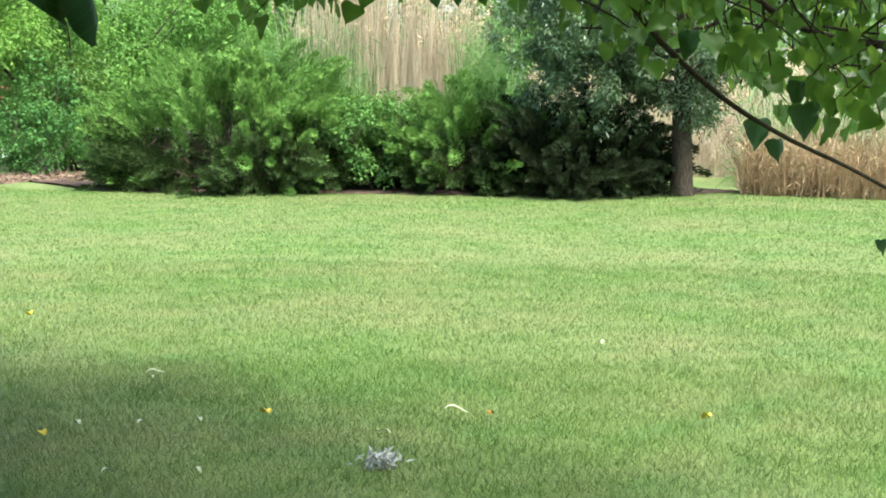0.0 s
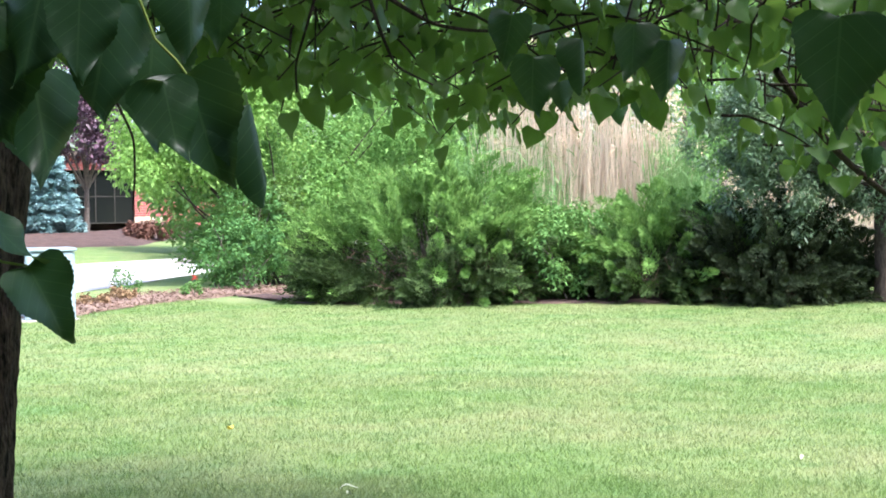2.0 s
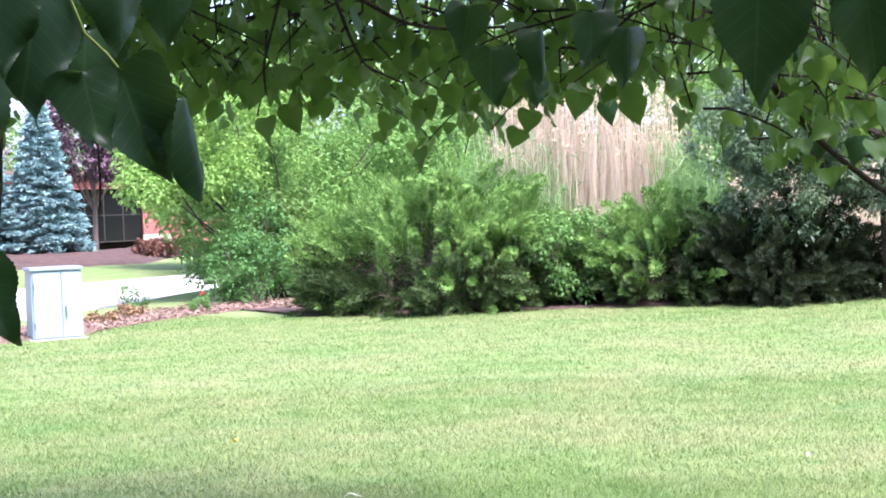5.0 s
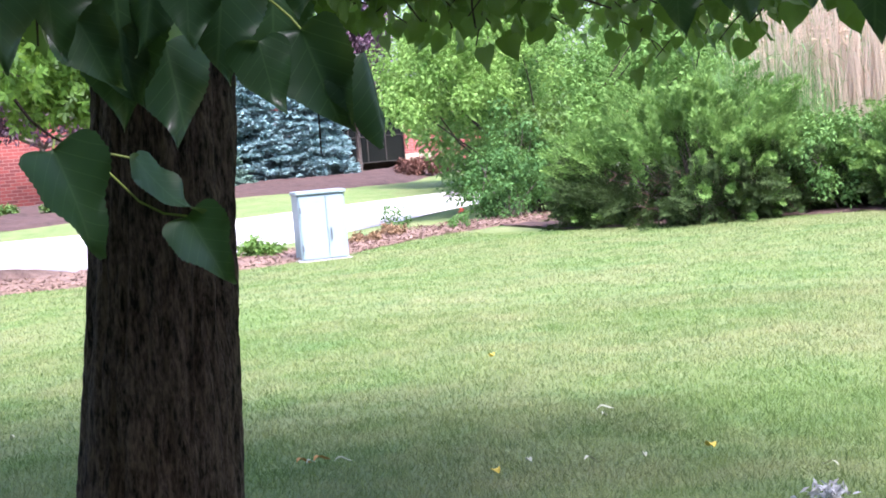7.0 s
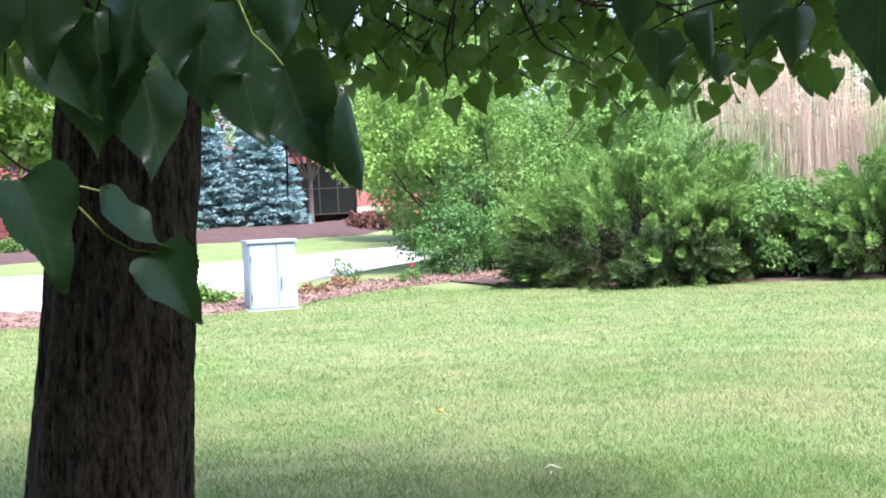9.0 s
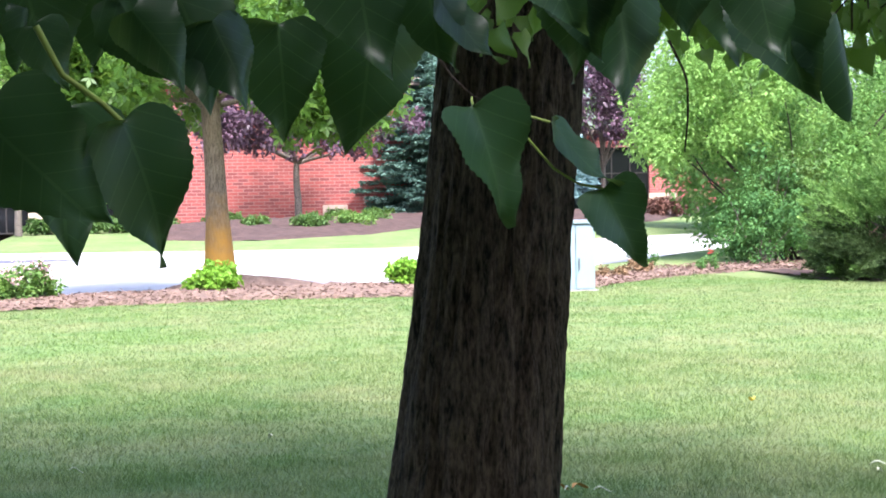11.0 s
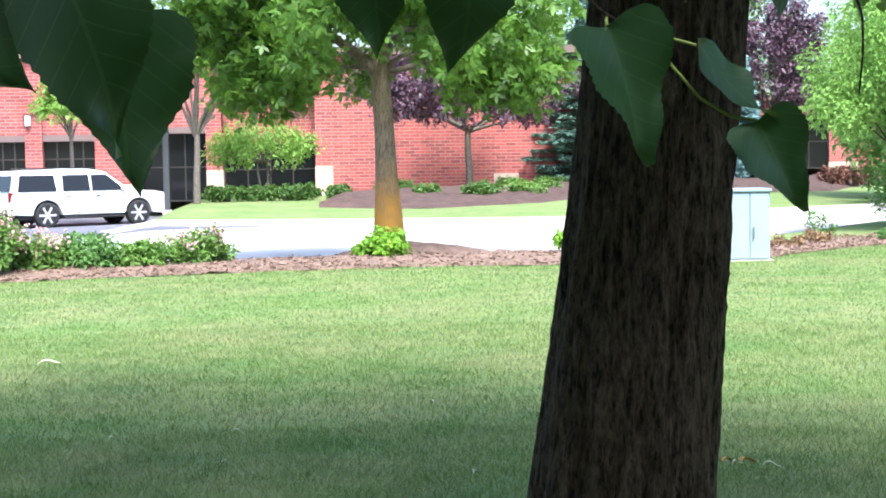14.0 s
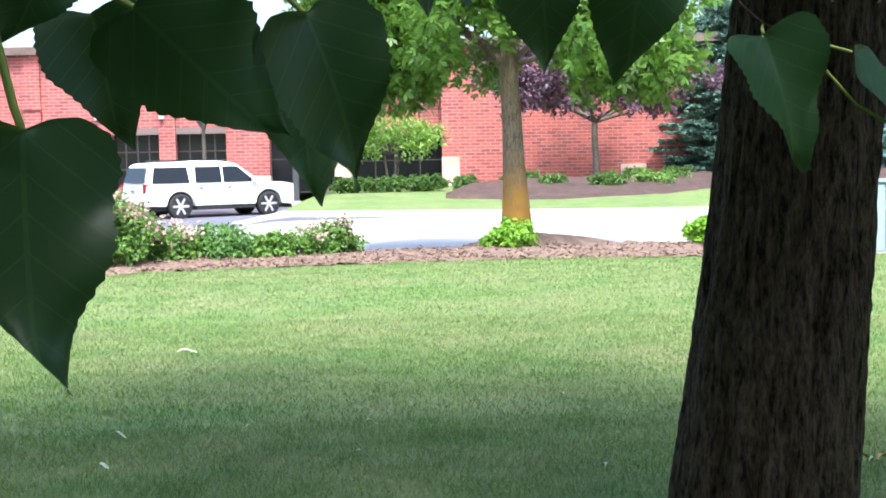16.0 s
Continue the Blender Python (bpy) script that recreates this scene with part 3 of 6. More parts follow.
def juniper(at, along, width, depth, height, seed, label, outer, inner, lobes=34, per=11):
    """Spreading juniper: lobes of arching, feathery branches over a woody, brown inside."""
    rng = np.random.default_rng(seed)
    ob = thing("juniper_bush", at, label, "bush", "junipers along the lawn")
    ax = np.array([math.cos(along), math.sin(along), 0])
    ay = np.array([-ax[1], ax[0], 0])
    at = np.asarray(at, float)
    size = np.array([width / 2, depth / 2, height])

    def place(d, k):
        e = np.asarray(d) * size * k
        return at + ax * e[0] + ay * e[1] + np.array([0, 0, e[2]])
    stems, out_v, in_v, dead = [], [], [], []
    for k in range(lobes):
        # even spread over the upper half of a flattened dome
        z = (k + 0.5) / lobes
        a = k * 2.39996 + rng.normal(0, 0.25)
        r = math.sqrt(max(0.0, 1 - z * z))
        d = np.array([r * math.cos(a), r * math.sin(a), z])
        reach = rng.uniform(0.66, 0.88)
        c = place(d, reach)
        c[2] = max(c[2], at[2] + 0.16)
        base = at + ax * d[0] * width * 0.10 + ay * d[1] * depth * 0.10
        stems.append((bent(base, c, 7, 0.12, rng, 0.05), 0.034, 0.010))
        radial = unit(ax * d[0] * 1.1 + ay * d[1] * 1.1 + np.array([0, 0, 0.42 + 0.6 * d[2]]))
        big = rng.uniform(0.75, 1.25)
        for q in range(per):
            axis = unit(radial + rng.normal(0, 0.26, 3) + np.array([0, 0, 0.15]))
            root = c + rng.normal(0, 0.17, 3) * big
            L = rng.uniform(0.45, 1.0) * big * (0.75 + 0.25 * height / 1.9)
            # high plumes take outer; low ones inner, which is darkened for shade
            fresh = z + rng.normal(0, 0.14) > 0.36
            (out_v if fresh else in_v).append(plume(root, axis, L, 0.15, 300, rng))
        # darker sprays under each lobe, shade put into their colour
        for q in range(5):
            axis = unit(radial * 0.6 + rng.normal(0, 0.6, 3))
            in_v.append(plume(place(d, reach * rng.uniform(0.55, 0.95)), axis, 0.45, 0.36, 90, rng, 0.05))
    # low branches lying out over the ground, coloured dark for shade
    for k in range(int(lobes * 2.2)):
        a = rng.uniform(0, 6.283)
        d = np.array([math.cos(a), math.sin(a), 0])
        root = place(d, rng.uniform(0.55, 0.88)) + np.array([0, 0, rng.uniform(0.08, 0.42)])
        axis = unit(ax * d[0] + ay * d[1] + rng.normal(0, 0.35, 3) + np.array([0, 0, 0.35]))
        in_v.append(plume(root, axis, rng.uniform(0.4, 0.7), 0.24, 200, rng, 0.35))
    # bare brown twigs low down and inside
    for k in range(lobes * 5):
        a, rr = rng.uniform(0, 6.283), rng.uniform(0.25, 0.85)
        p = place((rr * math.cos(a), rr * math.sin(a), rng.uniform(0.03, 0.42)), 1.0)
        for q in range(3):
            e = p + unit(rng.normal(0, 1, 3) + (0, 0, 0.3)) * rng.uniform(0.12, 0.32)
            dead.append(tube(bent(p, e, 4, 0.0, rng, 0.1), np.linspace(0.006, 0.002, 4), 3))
    limbs(ob, stems, M["bark_grey"], "stem", 6)
    for nm, pcs, mt, lb in (("foliage", out_v, outer, "fresh green feathery sprays"), ("inner_foliage", in_v, inner, "low and inner sprays, shade put into their colour"), ("brushwood", dead, M["dead_twig"], "bare brown inner twigs")):
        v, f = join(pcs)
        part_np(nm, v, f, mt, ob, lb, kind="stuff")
    return ob


def leafy(name, at, label, category, clumps, radii, per, leaf, mat, seed, stems=(), bark=None, up=0.2, group="", leaf_w=0.55, shell=0.5, droop=0.25, more=()):
    """A shrub or tree: stems and a crown of leaf clumps."""
    rng = np.random.default_rng(seed)
    ob = thing(name, at, label, category, group)
    if stems:
        limbs(ob, stems, bark or M["bark_grey"], "stem")
    v, f = clump_foliage(clumps, radii, per, leaf, leaf * leaf_w, rng, up, shell, droop)
    part_np("crown", v, f, mat, ob, kind="stuff")
    for nm, c, rr, pr, lf, mt in more:
        v, f = clump_foliage(c, rr, pr, lf, lf * 0.7, rng, 0.6, 0.9, 0.0)
        part_np(nm, v, f, mt, ob, kind="stuff")
    return ob


def stems_to(at, targets, r0, rng, base_spread=0.15, r1=0.008, n=6):
    at = np.asarray(at, float)
    return [(bent(at + np.append(rng.normal(0, base_spread, 2), 0), t, n, 0.08, rng, 0.06), r0, r1) for t in targets]


# junipers and shrubs along the far side of the lawn
ROW = radians(-40)
juniper((12.05, 20.25, 0), ROW, 4.7, 3.0, 1.95, 21, "large spreading juniper, fresh green tips over a dark base", M["juniper"], M["juniper_shaded"], 46, 13)
juniper((14.9, 18.1, 0), ROW, 2.7, 2.2, 1.5, 22, "green spreading juniper beside a pale shrub", M["juniper"], M["juniper_shaded"], 28, 12)
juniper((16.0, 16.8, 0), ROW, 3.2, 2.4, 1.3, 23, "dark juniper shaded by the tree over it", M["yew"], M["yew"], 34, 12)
rng = np.random.default_rng(31)
c = shell_points((13.55, 18.75, 0.75), (1.0, 0.7, 0.85), 75, rng, -0.8)
leafy("leafy_shrub", (13.55, 18.75, 0), "pale green leafy shrub growing between the junipers", "shrub", c, 0.2, 90, 0.075, M["shrub"], 32, stems_to((13.55, 18.75, 0), c[:9], 0.018, rng))


def spreading_tree():
    """The grey-green tree with a dark trunk beside the reeds."""
    rng = np.random.default_rng(41)
    at = np.array((17.12, 15.38, 0.0))
    ob = thing("shade_tree", at, "grey-green small-leaved tree with a dark furrowed trunk", "tree")
    trunk = np.array([at + (0, 0, -0.1), at + (0.0, 0.0, 0.4), at + (-0.02, 0.02, 1.3), at + (0.0, 0.02, 2.4), at + (0.03, 0.0, 3.8), at + (0.05, 0.1, 5.0)])
    v, f = tube(trunk, (0.21, 0.165, 0.15, 0.14, 0.12, 0.05), 14)
    part_np("trunk", v, f, M["bark_dark"], ob, smooth=True)
    ends = []
    left = unit(np.array([-0.72, 0.69, 0]))
    for k in range(16):
        h = rng.uniform(1.5, 3.6)
        e = at + left * rng.uniform(0.9, 2.6) + rng.normal(0, 0.5, 3) * (0.6, 0.6, 0) + np.array([0, 0, h + rng.uniform(-0.5, 0.5)])
        ends.append((bent(at + (0, 0, h * 0.85), e, 8, 0.1, rng, 0.06), 0.045, 0.008))
    for k in range(16):
        a = rng.uniform(0, 6.28)
        h = rng.uniform(1.7, 4.2)
        e = at + np.array([math.cos(a), math.sin(a), 0]) * rng.uniform(0.6, 1.7) + np.array([0, 0, h])
        ends.append((bent(at + (0, 0, h * 0.85), e, 7, 0.1, rng, 0.06), 0.035, 0.007))
    limbs(ob, ends, M["bark_dark"], "limb", 6)
    c = [p[q] for p, _, _ in ends for q in (-1, -2, -3)]
    c = np.array(c)
    extra = shell_points(at + left * 1.55 + (0, 0, 2.55), (1.45, 1.2, 1.0), 95, rng, -0.55, 0.35)
    extra2 = shell_points(at + (0.1, 0, 3.9), (1.9, 1.9, 1.5), 70, rng, -0.5, 0.4)
    extra3 = shell_points(at + (0.25, -0.05, 1.75), (0.75, 0.7, 0.75), 26, rng, -0.9, 0.5)
    extra4 = shell_points(at + left * 1.35 + (0, 0, 1.6), (1.25, 0.9, 0.6), 50, rng, -0.9, 0.4)
    c = np.concatenate([c, extra, extra2, extra3, extra4])
    v, f = clump_foliage(c, 0.27, 190, 0.078, 0.032, rng, 0.0, 0.2, 0.3)
    part_np("crown", v, f, M["olive"], ob, kind="stuff")


spreading_tree()


def reeds(name, label, base, span, n, height, mats, seed, plumes=True, green=0.0, lean=0.08, w=0.012, kind="stuff", leaf=0.0, arch=0.0):
    """A stand of reeds: stalks with plumes and hanging blades. base, span: from here, over these two directions."""
    rng = np.random.default_rng(seed)
    a, b = np.array(span[0]), np.array(span[1])
    sa = rng.random(n)
    p = np.array(base[:2]) + sa[:, None] * a + rng.random((n, 1)) * b
    h = height * rng.uniform(0.62, 1.08, n) * (1 - 0.25 * rng.random(n) ** 3) * (1 - arch * (2 * sa - 0.9) ** 2)
    lean_v = rng.normal(0, lean, (n, 2))
    sway = np.concatenate([lean_v, np.ones((n, 1))], 1)
    side = unit(np.concatenate([rng.normal(0, 1, (n, 2)), np.zeros((n, 1))], 1))
    p3 = np.concatenate([p[:, :2], np.zeros((n, 1)) - 0.02], 1)
    top = p3 + sway * h[:, None]
    ww = (w * rng.uniform(0.7, 1.4, n))[:, None]
    side2 = unit(np.cross(side, sway))
    v = np.stack([p3 - side * ww, p3 + side * ww, top, p3 + side2 * ww, p3 - side2 * ww, top + 0.001], 1).reshape(-1, 3)
    ob = thing(name, (float(p[:, 0].mean()), float(p[:, 1].mean()), 0), label, "reeds", kind=kind)
    part_np("stalks", v, np.arange(len(v)).reshape(-1, 3), mats[0], ob, kind="stuff")
    if plumes:
        k = rng.random(n) < 0.3
        c = top[k]
        m = 16
        pos = np.repeat(c, m, 0) + rng.normal(0, 1, (len(c) * m, 3)) * (0.035, 0.035, 0.10) - (0, 0, 0.08)
        v, f = blades(pos, rng.normal(0, 0.5, pos.shape) + (0.25, 0, 0.6), 0.13, 0.03, rng, 0.3, 0.3)
        part_np("plumes", v, f, mats[1], ob, "feathery tan seed plumes", kind="stuff")
    if leaf:
        m = 5
        s = rng.random(n * m)
        pos = np.repeat(p3, m, 0) + np.repeat(sway * h[:, None], m, 0) * (s * 0.8)[:, None]
        v, f = blades(pos, rng.normal(0, 0.5, pos.shape) + (0, 0, 0.9), leaf * rng.uniform(0.5, 1.2, n * m), 0.022, rng, 0.2, 0.25)
        part_np("blades", v, f, mats[2] if len(mats) > 2 else mats[0], ob, kind="stuff")
    return ob


reeds("reed_stand", "tall dry tan reeds with feathery plumes", (16.9, 26.4, 0), ((3.3, -2.7), (0.9, 1.1)), 1150, 5.3, (M["straw"], M["plume"], M["straw"]), 51, arch=0.3, w=0.018)
reeds("green_reed_stand", "green reed shoots before the dry stalks", (15.9, 26.3, 0), ((1.9, -1.5), (0.8, 1.0)), 420, 3.6, (M["reed_green"], M["plume"], M["reed_green"]), 52, False, leaf=0.6)
reeds("green_reed_clump", "clump of fresh green reeds among dry stalks", (19.3, 23.5, 0), ((0.75, -0.6), (0.4, 0.5)), 380, 3.5, (M["reed_green"], M["plume"], M["reed_green"]), 53, False, leaf=0.7)
reeds("low_green_reeds", "low green reed blades at the foot of the stand", (17.0, 25.6, 0), ((3.6, -3.0), (0.5, 0.6)), 420, 2.0, (M["reed_green"], M["plume"], M["reed_green"]), 54, False, leaf=0.55)
reeds("brown_reeds", "broken brown reeds beside the lawn", (18.0, 15.0, 0), ((3.6, -5.4), (0.9, 0.6)), 1500, 1.25, (M["straw_brown"], M["plume"], M["straw_brown"]), 55, False, leaf=0.3, lean=0.22, w=0.01)
reeds("green_reed_bank", "green reeds with dry stalks behind the broken ones", (19.6, 16.4, 0), ((4.4, -6.0), (2.5, 1.8)), 1500, 2.25, (M["straw"], M["plume"], M["reed_green"]), 56, False, leaf=0.6)
reeds("dry_reed_bank", "pale dry reeds standing behind the shade tree", (19.6, 21.5, 0), ((3.6, -4.6), (2.0, 2.0)), 1300, 2.3, (M["straw"], M["plume"], M["straw"]), 57, True, leaf=0.4)

# thicket behind the junipers
rng = np.random.default_rng(61)
at = (13.6, 29.2, 0)
c = np.concatenate([shell_points((13.0, 29.6, 1.9), (2.2, 1.6, 1.9), 62, rng, -0.9, 0.35, 0.55), shell_points((16.2, 29.5, 2.2), (2.2, 1.6, 2.1), 56, rng, -0.6, 0.35, 0.55)])
leafy("thicket", at, "dense bright green deciduous thicket", "bushes", c, 0.5, 300, 0.105, M["grove"], 62, stems_to(at, c[::12], 0.05, rng, 0.6), M["bark_dark"])
at = (12.5, 28.3, 0)
c = np.concatenate([shell_points((10.75, 27.5, 2.95), (1.75, 1.4, 1.25), 74, rng, -0.8, 0.35, 0.5), shell_points((11.6, 28.0, 4.1), (2.0, 1.5, 1.4), 64, rng, -0.4, 0.35, 0.5), shell_points((9.35, 27.2, 2.25), (0.5, 0.6, 0.4), 12, rng, -0.9, 0.5)])
leafy("leafy_tree", at, "light yellow-green small tree at the drive's edge", "tree", c, 0.38, 170, 0.10, M["yellow_green"], 63, stems_to(at, c[::24], 0.035, rng, 0.12), M["bark_dark"])
at = (10.5, 24.9, 0)
c = shell_points((10.5, 24.9, 0.75), (0.9, 0.7, 0.8), 45, rng, -0.9, 0.4, 0.7)
leafy("bluish_shrub", at, "bluish green leafy shrub at the bed's end", "shrub", c, 0.22, 90, 0.085, M["shrub_blue"], 64, stems_to(at, c[::6], 0.02, rng))
at = (11.1, 26.0, 0)
c = shell_points((11.1, 26.0, 1.0), (0.9, 0.7, 1.1), 42, rng, -0.9, 0.4, 0.7)
leafy("bluish_shrub", at, "tall bluish green shrub against the thicket", "shrub", c, 0.24, 90, 0.09, M["shrub_blue"], 66, stems_to(at, c[::6], 0.02, rng))
at = (12.0, 26.6, 0)
c = shell_points((12.0, 26.6, 1.0), (1.3, 0.9, 1.2), 70, rng, -0.9, 0.4)
leafy("dark_shrub", at, "shaded dark green shrub under the thicket", "shrub", c, 0.3, 110, 0.1, M["hedge"], 65, stems_to(at, c[::7], 0.03, rng), M["bark_dark"])

# woods further back
rng = np.random.default_rng(71)
for k, (x, y, h, w) in enumerate(((19.5, 47, 7.5, 3.4), (19, 41, 8.5, 3.6), (24, 38, 8.0, 3.6), (29, 34, 9, 4), (34, 28, 9, 4), (37, 20, 9, 4.2), (39, 12, 9, 4.2), (28, 46, 11, 4.5), (36, 40, 11, 5), (13, 86, 13, 5), (22, 84, 13, 5.5), (31, 82, 12, 5.5), (40, 66, 12, 5))):
    at = (x, y, 0)
    c = shell_points((x, y, h * 0.52), (w, w, h * 0.5), 120, rng, -0.9, 0.3)
    st = [(bent((x, y, -0.1), (x + 0.2, y, h * 0.8), 7, 0, rng, 0.03), 0.2, 0.05)] + stems_to((x, y, h * 0.25), c[::20], 0.06, rng, 0.05)
    leafy("woodland_tree", at, "green deciduous tree in the woods behind the reeds", "tree", c, 0.75, 90, 0.24, M["wood_far"], 72 + k, st, M["bark_grey"], group="woods behind the reeds")


def spruce(at, height, radius, mat, seed, label, tiers=28, dens=1.8):
    """A conifer: whorls of drooping boughs with needle sprays on both sides."""
    rng = np.random.default_rng(seed)
    at = np.asarray(at, float)
    ob = thing("spruce", at, label, "conifer")
    v, f = tube([at - (0, 0, 0.1), at + (0, 0, height * 0.5), at + (0, 0, height)], (0.16, 0.09, 0.01), 8)
    part_np("trunk", v, f, M["bark_dark"], ob, smooth=True)
    pcs = []
    for k in range(tiers):
        s = (k + 0.5) / tiers
        z = 0.18 + s * (height - 0.25)
        R = radius * (1 - s) ** 0.85 + 0.06
        for q in range(int((16 - 9 * s) * dens)):
            a = rng.uniform(0, 6.283)
            L = R * rng.uniform(0.75, 1.08)
            out = np.array([math.cos(a), math.sin(a), 0])
            m = int(26 + 70 * L)
            t = rng.random(m) ** 0.6
            p = at + (0, 0, z + rng.normal(0, 0.15)) + out * (t * L)[:, None] + np.array([0, 0, 1.0]) * ((0.05 - 0.32 * t + 0.22 * t * t) * L * (1.1 - s))[:, None]
            lat = np.cross(out, (0, 0, 1.0))
            p += lat * (rng.normal(0, 0.16, m) * (1.1 - t) * (0.5 + L))[:, None] + rng.normal(0, 0.03, (m, 3))
            pcs.append(blades(p, out * 0.9 + lat * rng.normal(0, 0.6, (m, 1)) + rng.normal(0, 0.25, (m, 3)) + (0, 0, 0.15), 0.2 * rng.uniform(0.7, 1.3, m), 0.075, rng, 0.3, 0.1))
    v, f = join(pcs)
    part_np("needles", v, f, mat, ob, kind="stuff")
    return ob


spruce((16.0, 59.3, 0.4), 6.6, 2.0, M["blue_spruce"], 81, "silvery blue spruce on the mulch island")
spruce((13.4, 59.6, 0.4), 6.3, 2.4, M["blue_spruce"], 82, "broad silvery blue spruce beside another")
spruce((9.9, 57.5, 0.5), 7.6, 3.0, M["green_spruce"], 83, "dense green spruce against the brick wall")


# street tree with an orange-stained trunk
def maple_leaves(centres, radius, per, size, rng):
    """Lobed leaves as three overlapping kites each."""
    c = np.repeat(centres, per, axis=0)
    d = unit(rng.normal(0, 1, c.shape))
    pos = c + d * radius * rng.random((len(c), 1)) ** 0.5
    along = unit(rng.normal(0, 0.6, c.shape) + (0, 0, -0.45) + d * 0.4)
    s = size * rng.uniform(0.7, 1.2, len(c))
    side = unit(np.cross(along, rng.normal(0, 1, c.shape)))
    out = []
    for ang, k in ((0, 1.0), (0.95, 0.8), (-0.95, 0.8)):
        dirn = along * math.cos(ang) + side * math.sin(ang)
        w = np.cross(unit(np.cross(along, side)), dirn)
        L = (s * k)[:, None]
        out.append(np.stack([pos, pos + dirn * L * 0.5 + w * L * 0.2, pos + dirn * L, pos + dirn * L * 0.5 - w * L * 0.2], 1))
    v = np.concatenate(out, 1).reshape(-1, 3)
    return v, np.arange(len(v)).reshape(-1, 4)


def street_tree():
    rng = np.random.default_rng(91)
    at = np.array((0.655, 22.3, 0.13))
    S = 0.912
    ob = thing("maple_tree", tuple(at), "maple with orange-stained lower trunk in the mulch bed", "tree")
    z = np.array([-0.1, 0.05, 0.25, 0.7, 1.3, 2.0, 2.7, 3.1, 4.2, 5.5])
    dx = np.array([0.0, 0.0, 0.0, -0.01, -0.03, -0.05, -0.09, -0.11, -0.1, -0.05])
    rad = np.array([0.34, 0.29, 0.26, 0.225, 0.185, 0.165, 0.16, 0.165, 0.10, 0.04])
    v, f = tube(np.stack([at[0] + dx * S, np.full(10, at[1]), at[2] + z * S], 1), rad * S, 18, 0.02, rng)
    part_np("trunk", v, f, M["bark_street"], ob, "grey trunk with orange stain at the foot", True)
    ends = []
    start = at + S * np.array((-0.1, 0, 2.9))
    ends.append((bent(start, at + S * np.array((-1.6, -0.2, 3.9)), 8, 0.1, rng, 0.03), 0.1, 0.03))
    for k in range(22):
        a = rng.uniform(0, 6.283)
        h = rng.uniform(2.7, 4.6)
        e = at + np.array([math.cos(a), math.sin(a), 0]) * rng.uniform(1.2, 2.7) + (0, 0, h + rng.uniform(-0.4, 0.8))
        ends.append((bent(at + (0, 0, h), e, 8, 0.15, rng, 0.05), 0.05, 0.01))
    limbs(ob, ends, M["bark_grey"], "limb", 8)
    c = [p[q] for p, _, _ in ends[1:] for q in (-1, -2, -3)]
    c = np.concatenate([np.array(c), shell_points(at + S * np.array((0, 0, 4.2)), (3.0, 2.6, 1.7), 130, rng, -0.75, 0.4), shell_points(at + S * np.array((1.9, -0.4, 2.95)), (1.0, 0.8, 0.5), 30, rng, -0.9, 0.5), shell_points(at + S * np.array((-1.9, -0.3, 2.9)), (0.9, 0.8, 0.55), 26, rng, -0.9, 0.5), shell_points(at + S * np.array((-1.7, 0.1, 5.4)), (2.4, 1.9, 1.3), 70, rng, -0.9, 0.6), shell_points(at + S * np.array((-2.4, -0.1, 4.0)), (1.2, 1.1, 0.95), 60, rng, -0.9, 0.6)])
    v, f = maple_leaves(c, 0.4, 50, 0.17, rng)
    part_np("crown", v, f, M["maple"], ob, "bright green lobed leaves", kind="stuff")


street_tree()


def small_tree(name, at, label, height, trunk_r, crown_c, crown_r, n, per, leaf, mat, seed, bark, clear, multi=1):
    rng = np.random.default_rng(seed)
    at = np.asarray(at, float)
    c = shell_points(at + crown_c, crown_r, n, rng, -0.75, 0.35)
    st = []
    for m in range(multi):
        b = at + (rng.normal(0, 0.05 * (multi - 1)), 0, -0.1)
        st.append((bent(b, at + (rng.normal(0, 0.3 * (multi - 1)), 0, clear), 6, 0, rng, 0.02), trunk_r, trunk_r * 0.7))
        st += [(bent(at + (0, 0, clear * 0.95), q, 6, 0.1, rng, 0.05), trunk_r * 0.5, 0.012) for q in c[m::max(4, n // 9)]]
    return leafy(name, at, label, "tree", c, 0.42, per, leaf, mat, seed + 1, st, bark)


small_tree("purple_tree", (4.6, 53.0, 0.5), "purple-leaved tree with a bare lower trunk", 5, 0.15, (-0.2, 0, 3.5), (4.5, 2.8, 1.4), 150, 80, 0.2, M["purple"], 101, M["bark_grey"], 2.2)
small_tree("dogwood_tree", (-2.9, 52.0, 0.38), "layered pale green small tree before the windows", 3, 0.05, (-0.1, 0, 1.75), (2.1, 1.5, 0.85), 60, 70, 0.15, M["light_tree"], 103, M["bark_grey"], 1.2, 3)
small_tree("young_tree", (-4.9, 48.6, 0.34), "young tree with forking grey limbs near the entrance", 5, 0.13, (0.3, 0, 5.0), (2.0, 1.5, 1.0), 40, 80, 0.18, M["light_tree"], 105, M["bark_grey"], 2.2)
small_tree("young_tree", (-9.3, 50.5, 0.34), "slim green tree before the office windows", 5, 0.08, (0, 0, 3.3), (1.1, 1.0, 0.9), 34, 80, 0.18, M["light_tree"], 107, M["bark_grey"], 2.2)
small_tree("purple_tree", (13.0, 61.5, 0.5), "tall purple-leaved tree between the spruces", 7, 0.14, (0, 0, 5.0), (1.8, 1.6, 2.6), 90, 70, 0.22, M["purple"], 109, M["bark_grey"], 2.0)
small_tree("purple_tree", (19.3, 63.0, 0.5), "dark purple-leaved tree behind the blue spruce", 7, 0.14, (0, 0, 5.0), (2.3, 2.0, 3.2), 130, 70, 0.22, M["purple"], 111, M["bark_grey"], 2.0)


